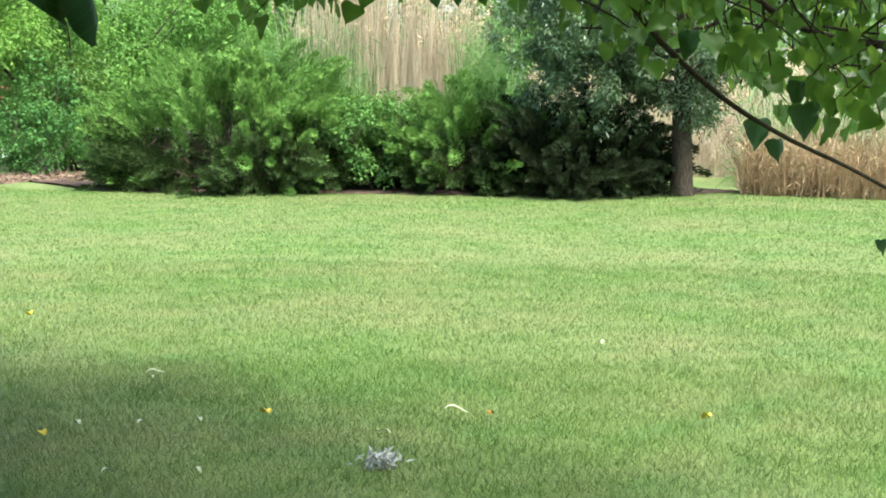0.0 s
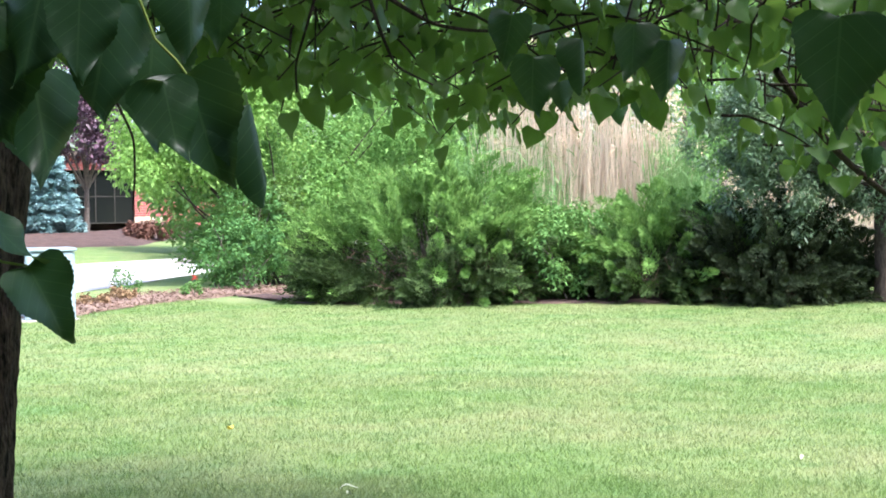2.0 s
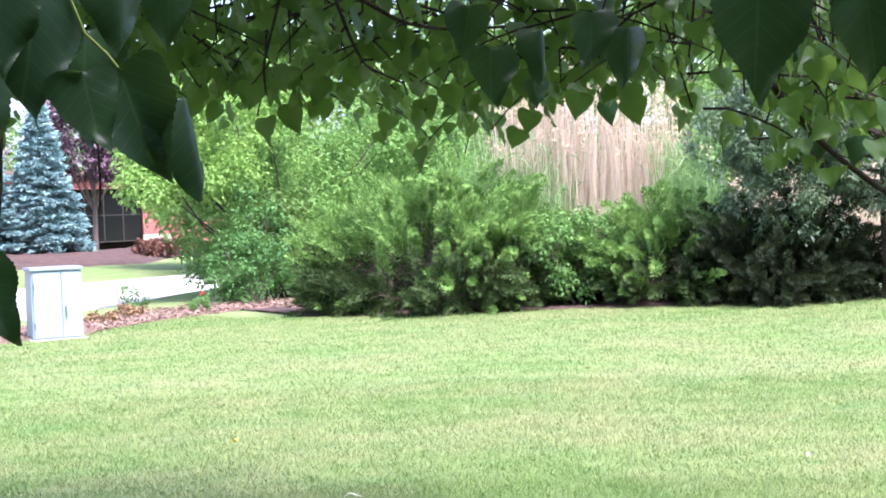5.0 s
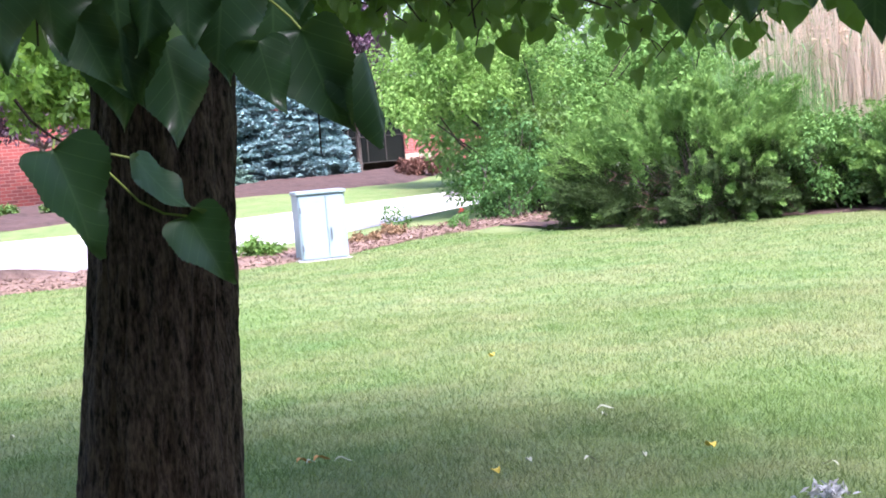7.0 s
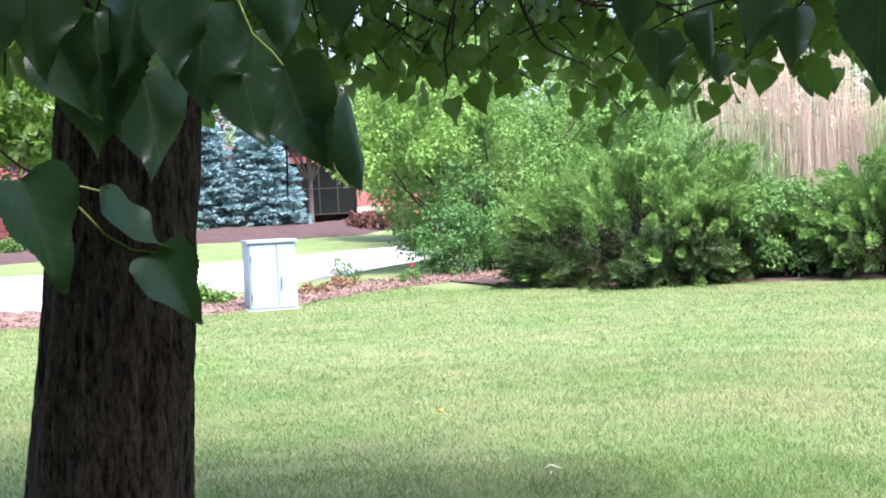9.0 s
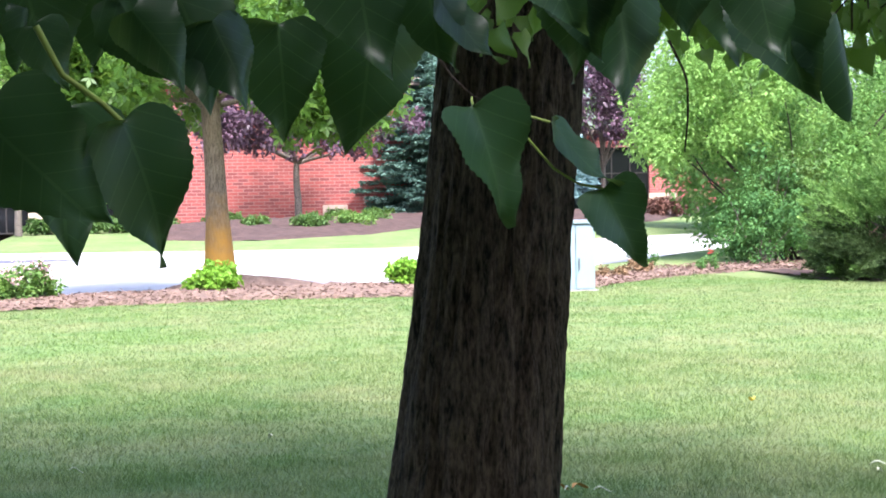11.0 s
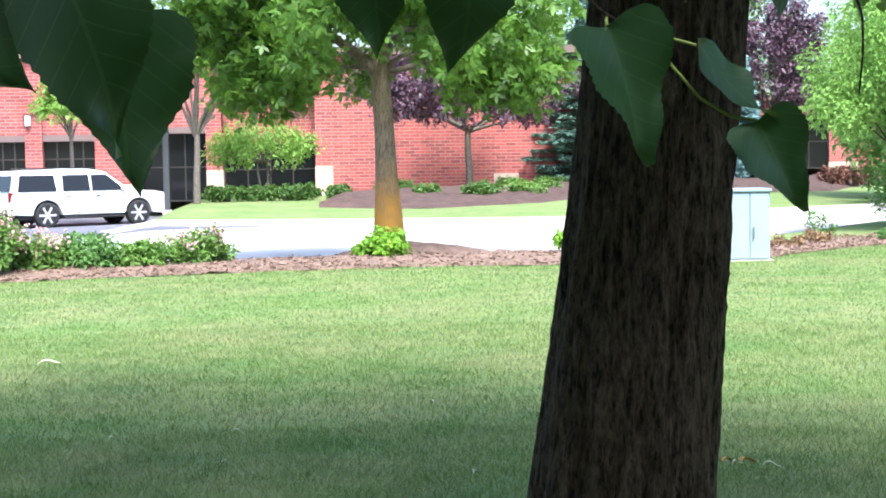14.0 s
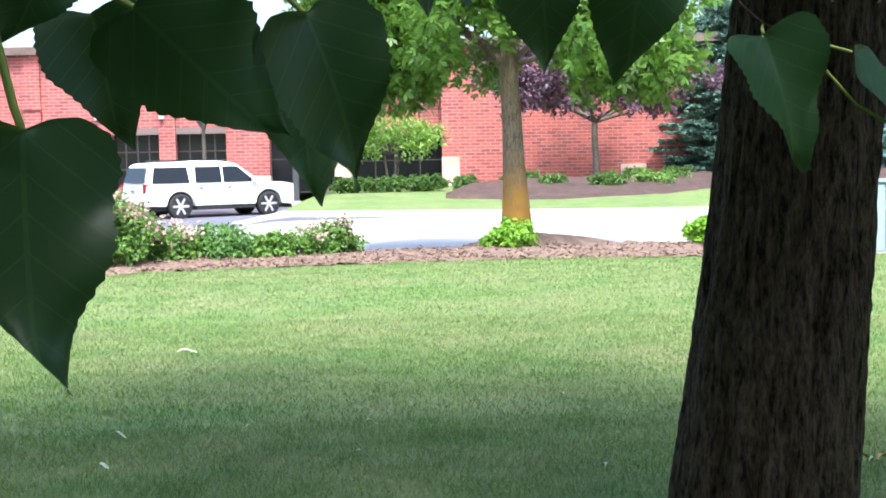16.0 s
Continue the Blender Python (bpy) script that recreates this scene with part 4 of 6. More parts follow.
def mound(name, at, label, radius, height, mat, seed, n=22, per=60, leaf=0.09, flower=None, group="", category="bush"):
    rng = np.random.default_rng(seed)
    at = np.asarray(at, float)
    c = shell_points(at + (0, 0, height * 0.45), (radius, radius * 0.85, height * 0.5), n, rng, -0.8, 0.4)
    more = ()
    if flower:
        top = c[c[:, 2] > at[2] + height * 0.5]
        top = top + unit(top - at) * 0.1
        more = (("blossom", top[:1], 0.04, 14, 0.045, flower) if category == "plant" else ("blossom", top, 0.12, 40, 0.05, flower),)
    return leafy(name, at, label, category, c, radius * 0.3, per, leaf, mat, seed + 1, stems_to(at, c[::6], 0.01, rng, 0.05), M["bark_grey"], 0.5, group, more=more)


def gz(x, y):
    return float(ground_z(x, y))


mound("lime_bush", (0.52, 21.45, 0.05), "bright lime green bush before the maple", 0.36, 0.42, M["lime"], 121, 26, 70, 0.09)
mound("lime_bush", (3.45, 21.7, 0.03), "bright lime green bush in the mulch bed", 0.33, 0.42, M["lime"], 123, 26, 70, 0.09)
mound("lime_bush", (5.0, 21.6, 0.03), "sprawling yellow-green low plant beside the cabinet", 0.34, 0.3, M["spirea"], 125, 18, 50, 0.1)
mound("spirea_bush", (-4.85, 19.55, 0.0), "tall spirea bush with white and pink flowers", 0.62, 1.05, M["spirea"], 127, 60, 80, 0.08, M["pink"], "spireas in the bed")
mound("spirea_bush", (-5.75, 19.35, 0.0), "spirea bush with white blossom beside the tall one", 0.6, 0.75, M["spirea"], 128, 50, 80, 0.08, M["pink"], "spireas in the bed")
mound("spirea_bush", (-4.25, 20.2, 0.0), "spirea bush with faded pink flowers in the bed", 0.45, 0.55, M["spirea"], 130, 34, 70, 0.08, M["pink"], "spireas in the bed")
mound("leafy_perennial", (-3.6, 20.5, 0.0), "low green leafy perennial in the bed", 0.52, 0.5, M["shrub"], 129, 34, 70, 0.08, None, "", "plant")
mound("leafy_perennial", (-2.9, 20.75, 0.0), "low yellow-green grassy plant in the bed", 0.42, 0.36, M["spirea"], 131, 26, 60, 0.1, None, "", "plant")
mound("spirea_bush", (-2.15, 21.0, 0.0), "rounded spirea bush with pink flowers in the bed", 0.48, 0.52, M["spirea"], 133, 34, 70, 0.08, M["pink"], "spireas in the bed")
mound("spirea_bush", (-7.2, 19.2, 0.0), "wide spirea bush with pink flowers in the bed", 0.8, 0.8, M["spirea"], 135, 44, 70, 0.08, M["pink"], "spireas in the bed")
mound("rusty_perennial", (6.9, 22.3, 0.0), "rusty withered perennial in the bed beside the cabinet", 0.25, 0.22, M["rust"], 137, 12, 40, 0.07, None, "", "plant")
mound("rusty_perennial", (7.6, 23.2, 0.0), "rusty low perennial in the mulch bed", 0.28, 0.25, M["rust"], 139, 12, 40, 0.07, None, "", "plant")
mound("rose_bush", (8.1, 24.3, 0.0), "thin rose bush with a red bloom", 0.28, 0.55, M["shrub"], 141, 16, 28, 0.06, None, "", "plant")
mound("rose_bush", (9.1, 23.6, 0.0), "low rose bush with red flowers in the bed", 0.22, 0.32, M["shrub"], 143, 12, 26, 0.06, M["red_flower"], "", "plant")
for k in range(10):
    x, y = (-0.2, 1.4, 2.7, 2.0, 4.3, 4.9, 6.0, 6.9, 5.9, 7.6)[k], (47.0, 47.6, 46.8, 50.2, 46.2, 48.4, 47.4, 50.0, 52.4, 53.4)[k]
    spread = (0.42, 0.4, 0.45, 0.42, 0.55, 0.4, 0.6, 0.55, 0.5, 0.6)[k]
    mound("low_juniper", (x, y, gz(x, y) + 0.22), "low spreading green juniper on the mulch island", spread, 0.34, M["spirea"] if k in (6, 8) else M["hedge"], 145 + 2 * k, 20, 50, 0.12, None, "low junipers on the island")
for k in range(5):
    x, y = (19.6, 20.5, 21.4, 22.6, 24.2)[k], (57.0, 57.6, 58.2, 62.0, 64.0)[k]
    mound("barberry_bush", (x, y, gz(x, y) + 0.15), "rounded reddish brown barberry bush on mulch", 0.6, 0.65, M["barberry"] if k < 3 else M["hedge"], 171 + 2 * k, 24, 50, 0.14, None, "barberries by the wall")
for k in range(8):
    x = -4.4 + k * 0.47
    mound("hedge_shrub", (x, 49.6, gz(x, 49.6)), "clipped dark green hedge shrub below the windows", 0.34, 0.55, M["hedge"], 191 + 2 * k, 20, 44, 0.12, None, "hedge below the windows")


# ---------------------------------------------------------------- brick building
def window(parent_list, x0, x1, y, z0, z1, cols, rows, label):
    """A dark-framed window set into the wall, with mullions and a pale curtain behind."""
    w = thing("window_%d" % (len(parent_list) + 1), ((x0 + x1) / 2, y, z0), label, "window", kind="structure")
    parent_list.append(w)
    t = 0.05
    for k in range(cols + 1):
        x = x0 + (x1 - x0) * k / cols
        part("mullion", box_bm(x - t / 2, x + t / 2, y - 0.04, y + 0.04, z0, z1), M["frame"], w)
    for k in range(rows + 1):
        z = z0 + (z1 - z0) * k / rows
        part("transom", box_bm(x0 + t / 2, x1 - t / 2, y - 0.036, y + 0.036, z - t / 2, z + t / 2), M["frame"], w)
    for i in range(cols):
        for j in range(rows):
            a, b = x0 + (x1 - x0) * i / cols, x0 + (x1 - x0) * (i + 1) / cols
            c, d = z0 + (z1 - z0) * j / rows, z0 + (z1 - z0) * (j + 1) / rows
            part("pane", box_bm(a, b, y - 0.008, y + 0.008, c, d), M["glass"], w)
    return w


def building():
    ob = thing("office_building", (0, 60, 0.2), "long red brick office building with buff stone bases", "building")
    Y = 57.0
    T = 0.4
    base = -0.6

    def wall(x0, x1, z0, z1, y=Y, t=T, mat="brick", name="wall", label=""):
        return part(name, box_bm(x0, x1, y, y + t, z0, z1, 0.0), M[mat], ob, label)
    wall(-0.45, 9.5, base, 5.7)
    wall(-1.1, -0.45, 1.4, 5.7, Y - 0.12, 0.7)
    part("stone_base", box_bm(-1.12, -0.43, Y - 0.16, Y + 0.6, base, 1.4, 0.02), M["stone"], ob, "buff limestone block")
    part("stone_base", box_bm(5.9, 6.9, Y - 0.1, Y - 0.003, base, 1.0, 0.02), M["stone"], ob, "buff limestone block")
    # recessed windows right of the entrance
    wall(-4.75, -1.1, 2.35, 5.7, Y + 0.9)
    part("stone_base", box_bm(-5.35, -4.7, Y - 0.1, Y + 0.6, base, 1.3, 0.02), M["stone"], ob, "buff limestone pier foot")
    wall(-5.35, -4.75, 1.3, 5.7, Y - 0.05, 0.6)
    # entrance recess
    wall(-7.9, -5.35, 3.0, 5.7, Y)
    part("lintel", box_bm(-7.9, -5.35, Y - 0.06, Y + 0.3, 2.75, 3.0), M["soffit"], ob)
    # brick bays with windows to the left of the entrance
    for x0, x1 in ((-9.6, -7.9), (-12.25, -11.6), (-14.8, -14.1), (-17.6, -16.9), (-20.6, -20)):
        wall(x0, x1, 0.8 if x0 > -10 else base, 5.7, Y - 0.15, 0.55)
    for x0, x1 in ((-12.25, -11.6), (-14.8, -14.1), (-17.6, -16.9)):
        part("stone_base", box_bm(x0 - 0.02, x1 + 0.02, Y - 0.2, Y - 0.153, base, 0.8, 0.01), M["stone"], ob, "buff limestone block")
        part("cap", box_bm(x0 - 0.06, x1 + 0.06, Y - 0.24, Y - 0.153, 3.55, 3.72, 0.01), M["brick"], ob, "projecting brick course")
    part("stone_base", box_bm(-9.62, -7.88, Y - 0.2, Y + 0.45, base, 0.8, 0.02), M["stone"], ob, "buff limestone block")
    for x0, x1 in ((-11.6, -9.6), (-14.1, -12.25), (-16.9, -14.8), (-20, -17.6)):
        wall(x0, x1, 2.75, 5.7)
        part("lintel", box_bm(x0, x1, Y - 0.03, Y + 0.2, 2.5, 2.75), M["soffit"], ob, "brown metal lintel")
        wall(x0, x1, base, 0.45)
    # right wing behind the spruces
    wall(24.6, 26.0, base, 4.3, 72, 0.5)
    wall(9.5, 20.6, base, 4.3, 72, 0.5)
    wall(20.6, 24.6, 3.6, 4.3, 72, 0.5)
    wall(26, 60, base, 4.3, 73, 0.5)
    part("stone_base", box_bm(24.55, 26.05, 71.9, 71.99, base, 1.2), M["stone"], ob, "buff limestone block")
    part("wall", box_bm(9.1, 9.5, 57.4, 72, base, 5.7), M["brick"], ob)
    part("wall", box_bm(-20.6, -20.2, 57.4, 80, base, 5.7), M["brick"], ob)
    part("back_wall", box_bm(-20.6, 60, 80, 80.4, base, 4.3), M["interior"], ob)
    part("roof", box_bm(-20.9, 9.8, 56.6, 80.6, 5.7, 6.0), M["roof"], ob)
    part("roof", box_bm(9.85, 60.3, 71.6, 80.6, 4.3, 4.55), M["roof"], ob)
    part("inner_wall", box_bm(-20.2, 9.1, 60.5, 60.6, base, 5.6), M["interior"], ob)
    part("inner_wall", box_bm(13, 60, 75.5, 75.6, base, 4.2), M["interior"], ob)
    for k, x in enumerate((-14.65, -12.1)):
        lamp = part("wall_lamp", box_bm(x - 0.1, x + 0.1, Y - 0.32, Y - 0.152, 3.1, 3.5, 0.02), M["sign_white"], ob, "small white wall lantern")
    return ob


building()
WINS = []
window(WINS, -14.1, -12.25, 57.2, 0.45, 2.5, 4, 3, "dark bronze office window with pale blinds")
window(WINS, -11.6, -9.6, 57.2, 0.45, 2.5, 4, 3, "dark bronze office window beside the entrance")
window(WINS, -16.9, -14.8, 57.2, 0.45, 2.5, 4, 3, "dark bronze office window in a brick bay")
window(WINS, -7.9, -5.35, 57.35, 0.12, 2.75, 3, 2, "dark glazed entrance doors under a lintel")
window(WINS, -4.7, -1.12, 57.95, 0.25, 2.35, 4, 2, "recessed dark window behind the hedge")
window(WINS, 20.6, 24.6, 72.2, 0.9, 3.6, 4, 2, "dark window bay beside a brick pier")
for x0, x1 in ((-13.1, -12.3), (-10.9, -9.7)):
    r = np.random.default_rng(int(-x0 * 10))
    n = 14
    xs = np.linspace(x0, x1, n)
    v = np.concatenate([np.stack([xs, 57.5 + 0.04 * (np.arange(n) % 2), np.full(n, z)], 1) for z in (1.5, 2.48)])
    f = np.array([(k, k + 1, n + k + 1, n + k) for k in range(n - 1)])
    tagged(new("curtain", np_mesh("curtain", v, f, M["curtain"])), "pale pleated curtain hanging behind the window", "curtain", kind="structure")
ribbon("white_gravel", ((-1.4, 55.6), (3, 55.9)), ((-1.4, 56.8), (3, 56.8)), -1.4, 2.0, M["white_gravel"], 0.04, "white gravel strip at the wall's foot", "gravel", 0.15, 8, 0.04, 0.02, 9)


# ---------------------------------------------------------------- utility cabinet
def cabinet():
    m = Matrix.Translation((5.60, 20.06, 0)) @ Matrix.Rotation(radians(-4), 4, "Z")
    ob = thing("utility_cabinet", (5.60, 20.3, 0), "pale grey-green metal utility cabinet on the lawn edge", "utility box")
    w, d, h = 0.70, 0.5, 1.02
    part("body", box_bm(-w / 2, w / 2, 0.02, d, 0, h - 0.05, 0.012, m), M["cabinet"], ob)
    part("lid", box_bm(-w / 2 - 0.02, w / 2 + 0.02, -0.03, d + 0.02, h - 0.05, h, 0.012, m), M["cabinet"], ob, "slightly overhanging lid")
    for x0, x1 in ((-w / 2 + 0.02, 0.055), (0.065, w / 2 - 0.02)):
        part("door", box_bm(x0, x1, -0.004, 0.018, 0.03, h - 0.07, 0.006, m), M["cabinet"], ob)
    hd = part("handle", box_bm(0.10, 0.125, -0.04, -0.006, 0.30, 0.48, 0.008, m), M["cabinet_dark"], ob, "grey lever handle")
    for z in (0.2, 0.75):
        part("hinge", cyl_bm(0.014, 0.09, m @ Matrix.Translation((-w / 2 + 0.03, -0.012, z)), 10), M["cabinet_dark"], ob)
    part("plinth", box_bm(-w / 2 - 0.05, w / 2 + 0.05, -0.03, d + 0.05, -0.06, 0.015, 0.01, m), M["kerb"], ob, "concrete pad")


cabinet()


# ---------------------------------------------------------------- white car
def car():
    # rear at left and near, nose to the right and further off
    m = Matrix.Translation((-8.88, 49.4, gz(-9.6, 47.9) + 0.03)) @ Matrix.Rotation(radians(36), 4, "Z")
    ob = thing("car", tuple(m.translation), "white full-size sport utility vehicle with dark tinted windows, parked", "car")
    W = 2.04

    def side_shell(profile, half, inset_z, inset, mat, name, parent=None, label="", bevel=0.05):
        bm = bmesh.new()
        ring = []
        for s in (-1, 1):
            ring.append([bm.verts.new((x, s * (half - (inset * max(0, z - inset_z))), z)) for x, z in profile])
        n = len(profile)
        bm.faces.new(ring[0])
        bm.faces.new(ring[1][::-1])
        for i in range(n):
            bm.faces.new((ring[0][i], ring[1][i], ring[1][(i + 1) % n], ring[0][(i + 1) % n]))
        bmesh.ops.recalc_face_normals(bm, faces=bm.faces)
        if bevel:
            bmesh.ops.bevel(bm, geom=bm.edges[:], offset=bevel, segments=3, affect="EDGES", clamp_overlap=True)
        bm.transform(m)
        return part(name, bm, mat, parent or ob, label)

    RW, FW = -1.62, 1.66

    def arch(cx, r, n=9):
        return [(cx + r * math.cos(t), 0.40 + r * math.sin(t)) for t in np.linspace(math.pi, 0, n)]
    lower = [(-2.86, 0.44), (-2.88, 0.75), (-2.84, 1.12), (1.25, 1.16), (2.2, 1.13), (2.62, 1.06), (2.76, 0.88), (2.78, 0.50), (2.62, 0.34)]
    under = arch(FW, 0.5)[::-1] + arch(RW, 0.5)[::-1]
    under = [(x, max(z, 0.34)) for x, z in under]
    side_shell(lower + under, W / 2, 0.75, 0.06, M["car_paint"], "body", bevel=0.03)
    cabin = [(-2.82, 1.09), (-2.66, 1.74), (-2.48, 1.84), (-1.2, 1.90), (-0.1, 1.89), (0.5, 1.80), (1.42, 1.14)]
    side_shell(cabin, W / 2 - 0.03, 1.1, 0.22, M["car_paint"], "cabin", bevel=0.04)
    for s in (-1, 1):
        def glass(x0, x1, x2, x3, z0=1.17, z1=1.70):
            bm = bmesh.new()
            y0, y1 = W / 2 - 0.025 - 0.22 * (z0 - 1.1), W / 2 - 0.025 - 0.22 * (z1 - 1.1)
            q = [bm.verts.new((x, s * y, z)) for x, y, z in ((x0, y0, z0), (x1, y0, z0), (x2, y1, z1), (x3, y1, z1))]
            f = bm.faces.new(q)
            g = bmesh.ops.extrude_face_region(bm, geom=[f])
            bmesh.ops.translate(bm, verts=[e for e in g["geom"] if isinstance(e, bmesh.types.BMVert)], vec=(0, s * 0.008, 0))
            bm.transform(m)
            part("side_window", bm, M["car_glass"], ob, "dark tinted glass")
        glass(-2.62, -1.28, -1.34, -2.50)
        glass(-1.06, -0.10, -0.12, -1.04)
        glass(-0.03, 1.18, 0.52, -0.03)
        part("sill", box_bm(-1.05, 1.1, s * (W / 2 - 0.06) - 0.06, s * (W / 2 - 0.06) + 0.08, 0.28, 0.36, 0.015, m), M["car_black"], ob, "black running board")
        part("roof_rail", box_bm(-2.1, 0.2, s * 0.72 - 0.02, s * 0.72 + 0.02, 1.88, 1.94, 0.012, m), M["car_black"], ob)
        part("mirror", box_bm(0.98, 1.14, s * (W / 2 + 0.1) - 0.12, s * (W / 2 + 0.1) + 0.1, 1.16, 1.34, 0.03, m), M["car_paint"], ob)
        part("tail_lamp", box_bm(-2.90, -2.70, s * (W / 2 - 0.09) - 0.05, s * (W / 2 - 0.09) + 0.085, 0.84, 1.16, 0.02, m), M["lamp_red"], ob, "tall red tail lamp")
        part("headlight", box_bm(2.5, 2.80, s * (W / 2 - 0.25) - 0.18, s * (W / 2 - 0.25) + 0.18, 0.82, 0.99, 0.03, m), M["chrome"], ob)
        for x in (-1.12, -0.07, 1.22):
            part("door_seam", box_bm(x - 0.007, x + 0.007, s * (W / 2 - 0.02) - 0.012, s * (W / 2 - 0.02) + 0.012, 0.42, 1.1, 0.0, m), M["car_black"], ob)
        for x in (-0.9, 0.15):
            part("door_handle", box_bm(x - 0.1, x + 0.1, s * (W / 2 - 0.02), s * (W / 2 + 0.025), 0.99, 1.03, 0.008, m), M["chrome"], ob)
        for x in (RW, FW):
            wm = m @ Matrix.Translation((x, s * (W / 2 - 0.16), 0.40)) @ Matrix.Rotation(radians(90), 4, "X")
            wheel = part("wheel", cyl_bm(0.30, 0.2, wm, 32), M["car_black"], ob)
            bm = bmesh.new()
            prof = [(0.30, -0.13), (0.38, -0.14), (0.415, -0.11), (0.42, 0), (0.415, 0.11), (0.38, 0.14), (0.30, 0.13)]
            n = 32
            rings = [[bm.verts.new((rr * math.cos(a), rr * math.sin(a), zz)) for a in np.linspace(0, 2 * math.pi, n, endpoint=False)] for rr, zz in prof]
            for q in range(len(prof) - 1):
                for k in range(n):
                    bm.faces.new((rings[q][k], rings[q][(k + 1) % n], rings[q + 1][(k + 1) % n], rings[q + 1][k]))
            bm.transform(wm)
            part("tyre", bm, M["tyre"], wheel, smooth=True)
            face = 0.115 * (-s)
            for k in range(6):
                sp = wm @ Matrix.Rotation(k * math.pi / 3, 4, "Z")
                part("spoke", box_bm(0.03, 0.30, -0.036, 0.036, face - 0.014, face + 0.014, 0.008, sp), M["alloy"], wheel)
            part("hub", cyl_bm(0.06, 0.03, wm @ Matrix.Translation((0, 0, face)), 16), M["alloy"], wheel)
    rear = bmesh.new()
    q = [rear.verts.new(p) for p in ((-2.835, -0.84, 1.2), (-2.835, 0.84, 1.2), (-2.70, 0.72, 1.70), (-2.70, -0.72, 1.70))]
    f = rear.faces.new(q)
    g = bmesh.ops.extrude_face_region(rear, geom=[f])
    bmesh.ops.translate(rear, verts=[e for e in g["geom"] if isinstance(e, bmesh.types.BMVert)], vec=(-0.012, 0, 0))
    rear.transform(m)
    part("rear_window", rear, M["car_glass"], ob, "dark tinted rear glass")
    wind = bmesh.new()
    q = [wind.verts.new(p) for p in ((1.36, -0.85, 1.2), (1.36, 0.85, 1.2), (0.60, 0.72, 1.75), (0.60, -0.72, 1.75))]
    f = wind.faces.new(q)
    g = bmesh.ops.extrude_face_region(wind, geom=[f])
    bmesh.ops.translate(wind, verts=[e for e in g["geom"] if isinstance(e, bmesh.types.BMVert)], vec=(0.02, 0, 0.015))
    wind.transform(m)
    part("windscreen", wind, M["car_glass"], ob)
    part("bumper", box_bm(-2.98, -2.7, -W / 2 + 0.03, W / 2 - 0.03, 0.42, 0.68, 0.05, m), M["car_paint"], ob, "white rear bumper")
    part("bumper_trim", box_bm(-2.96, -2.7, -W / 2 + 0.1, W / 2 - 0.1, 0.34, 0.42, 0.02, m), M["car_black"], ob)
    part("plate", box_bm(-2.905, -2.875, -0.17, 0.17, 0.86, 0.98, 0.005, m), M["plate"], ob, "grey plate without writing")
    part("plate_bar", box_bm(-2.912, -2.906, -0.12, 0.12, 0.90, 0.94, 0, m), M["car_black"], ob)
    part("badge", box_bm(-2.885, -2.86, -0.16, 0.16, 1.05, 1.09, 0.005, m), M["chrome"], ob)
    part("underbody", box_bm(-2.6, 2.55, -0.8, 0.8, 0.26, 0.4, 0.02, m), M["car_black"], ob)


car()


def sign():
    x, y = -7.75, 29.1
    z0 = gz(x, y)
    ob = thing("road_sign", (x, y, z0), "octagonal road sign seen from behind on a steel post", "sign")
    part("post", box_bm(x - 0.03, x + 0.03, y - 0.02, y + 0.02, z0 - 0.1, 2.2, 0.004), M["steel"], ob)
    part("plate", cyl_bm(0.33, 0.012, Matrix.Translation((x, y - 0.04, 1.9)) @ Matrix.Rotation(radians(90), 4, "X") @ Matrix.Rotation(radians(22.5), 4, "Z"), 8), M["sign_white"], ob, "plain pale octagonal plate")


sign()


def lamp_post():
    x, y = -6.05, 50.0
    z0 = gz(x, y) - 0.05
    ob = thing("lamp_post", (x, y, z0), "dark square lamp post beside the entrance walk", "post")
    part("shaft", box_bm(x - 0.09, x + 0.09, y - 0.09, y + 0.09, z0, 4.4, 0.01), M["dark_post"], ob)
    part("base", box_bm(x - 0.16, x + 0.16, y - 0.16, y + 0.16, z0 - 0.05, z0 + 0.3, 0.02), M["kerb"], ob, "concrete foot")


lamp_post()


def mulch_mound(cx, cy, rx, ry, top, seed, label):
    """A low heap of bark mulch."""
    rng = np.random.default_rng(seed)
    n, m = 14, 40
    bm = bmesh.new()
    vs = [bm.verts.new((cx, cy, top))]
    for i in range(1, n + 1):
        s = i / n
        for j in range(m):
            a = 2 * math.pi * j / m
            k = 1 + 0.12 * math.sin(3 * a + 1) + 0.06 * math.sin(7 * a)
            vs.append(bm.verts.new((cx + rx * s * k * math.cos(a), cy + ry * s * k * math.sin(a), top * (1 - s * s) ** 1.2 - 0.05 * s + rng.normal(0, 0.008) - 0.02)))
    for j in range(m):
        bm.faces.new((vs[0], vs[1 + j], vs[1 + (j + 1) % m]))
    for i in range(n - 1):
        for j in range(m):
            q = (1 + i * m + j, 1 + (i + 1) * m + j, 1 + (i + 1) * m + (j + 1) % m, 1 + i * m + (j + 1) % m)
            bm.faces.new([vs[k] for k in q])
    tagged(part("mulch_mound", bm, M["mulch"], None, "", True), label, "mulch bed", kind="structure")


mulch_mound(0.95, 22.25, 1.6, 0.75, 0.26, 401, "low mound of bark mulch round the maple")
mulch_mound(-4.4, 21.3, 0.75, 0.5, 0.40, 403, "small heap of bark mulch behind the spireas")


# wall added out of view behind the camera, to hold back skylight
hw = part("blocker_wall", box_bm(-14, 14, -5.2, -4.9, -0.1, 5.6), M["blocker"], None)
tagged(hw, "unseen grey wall added behind the camera to block light", "wall", kind="structure")


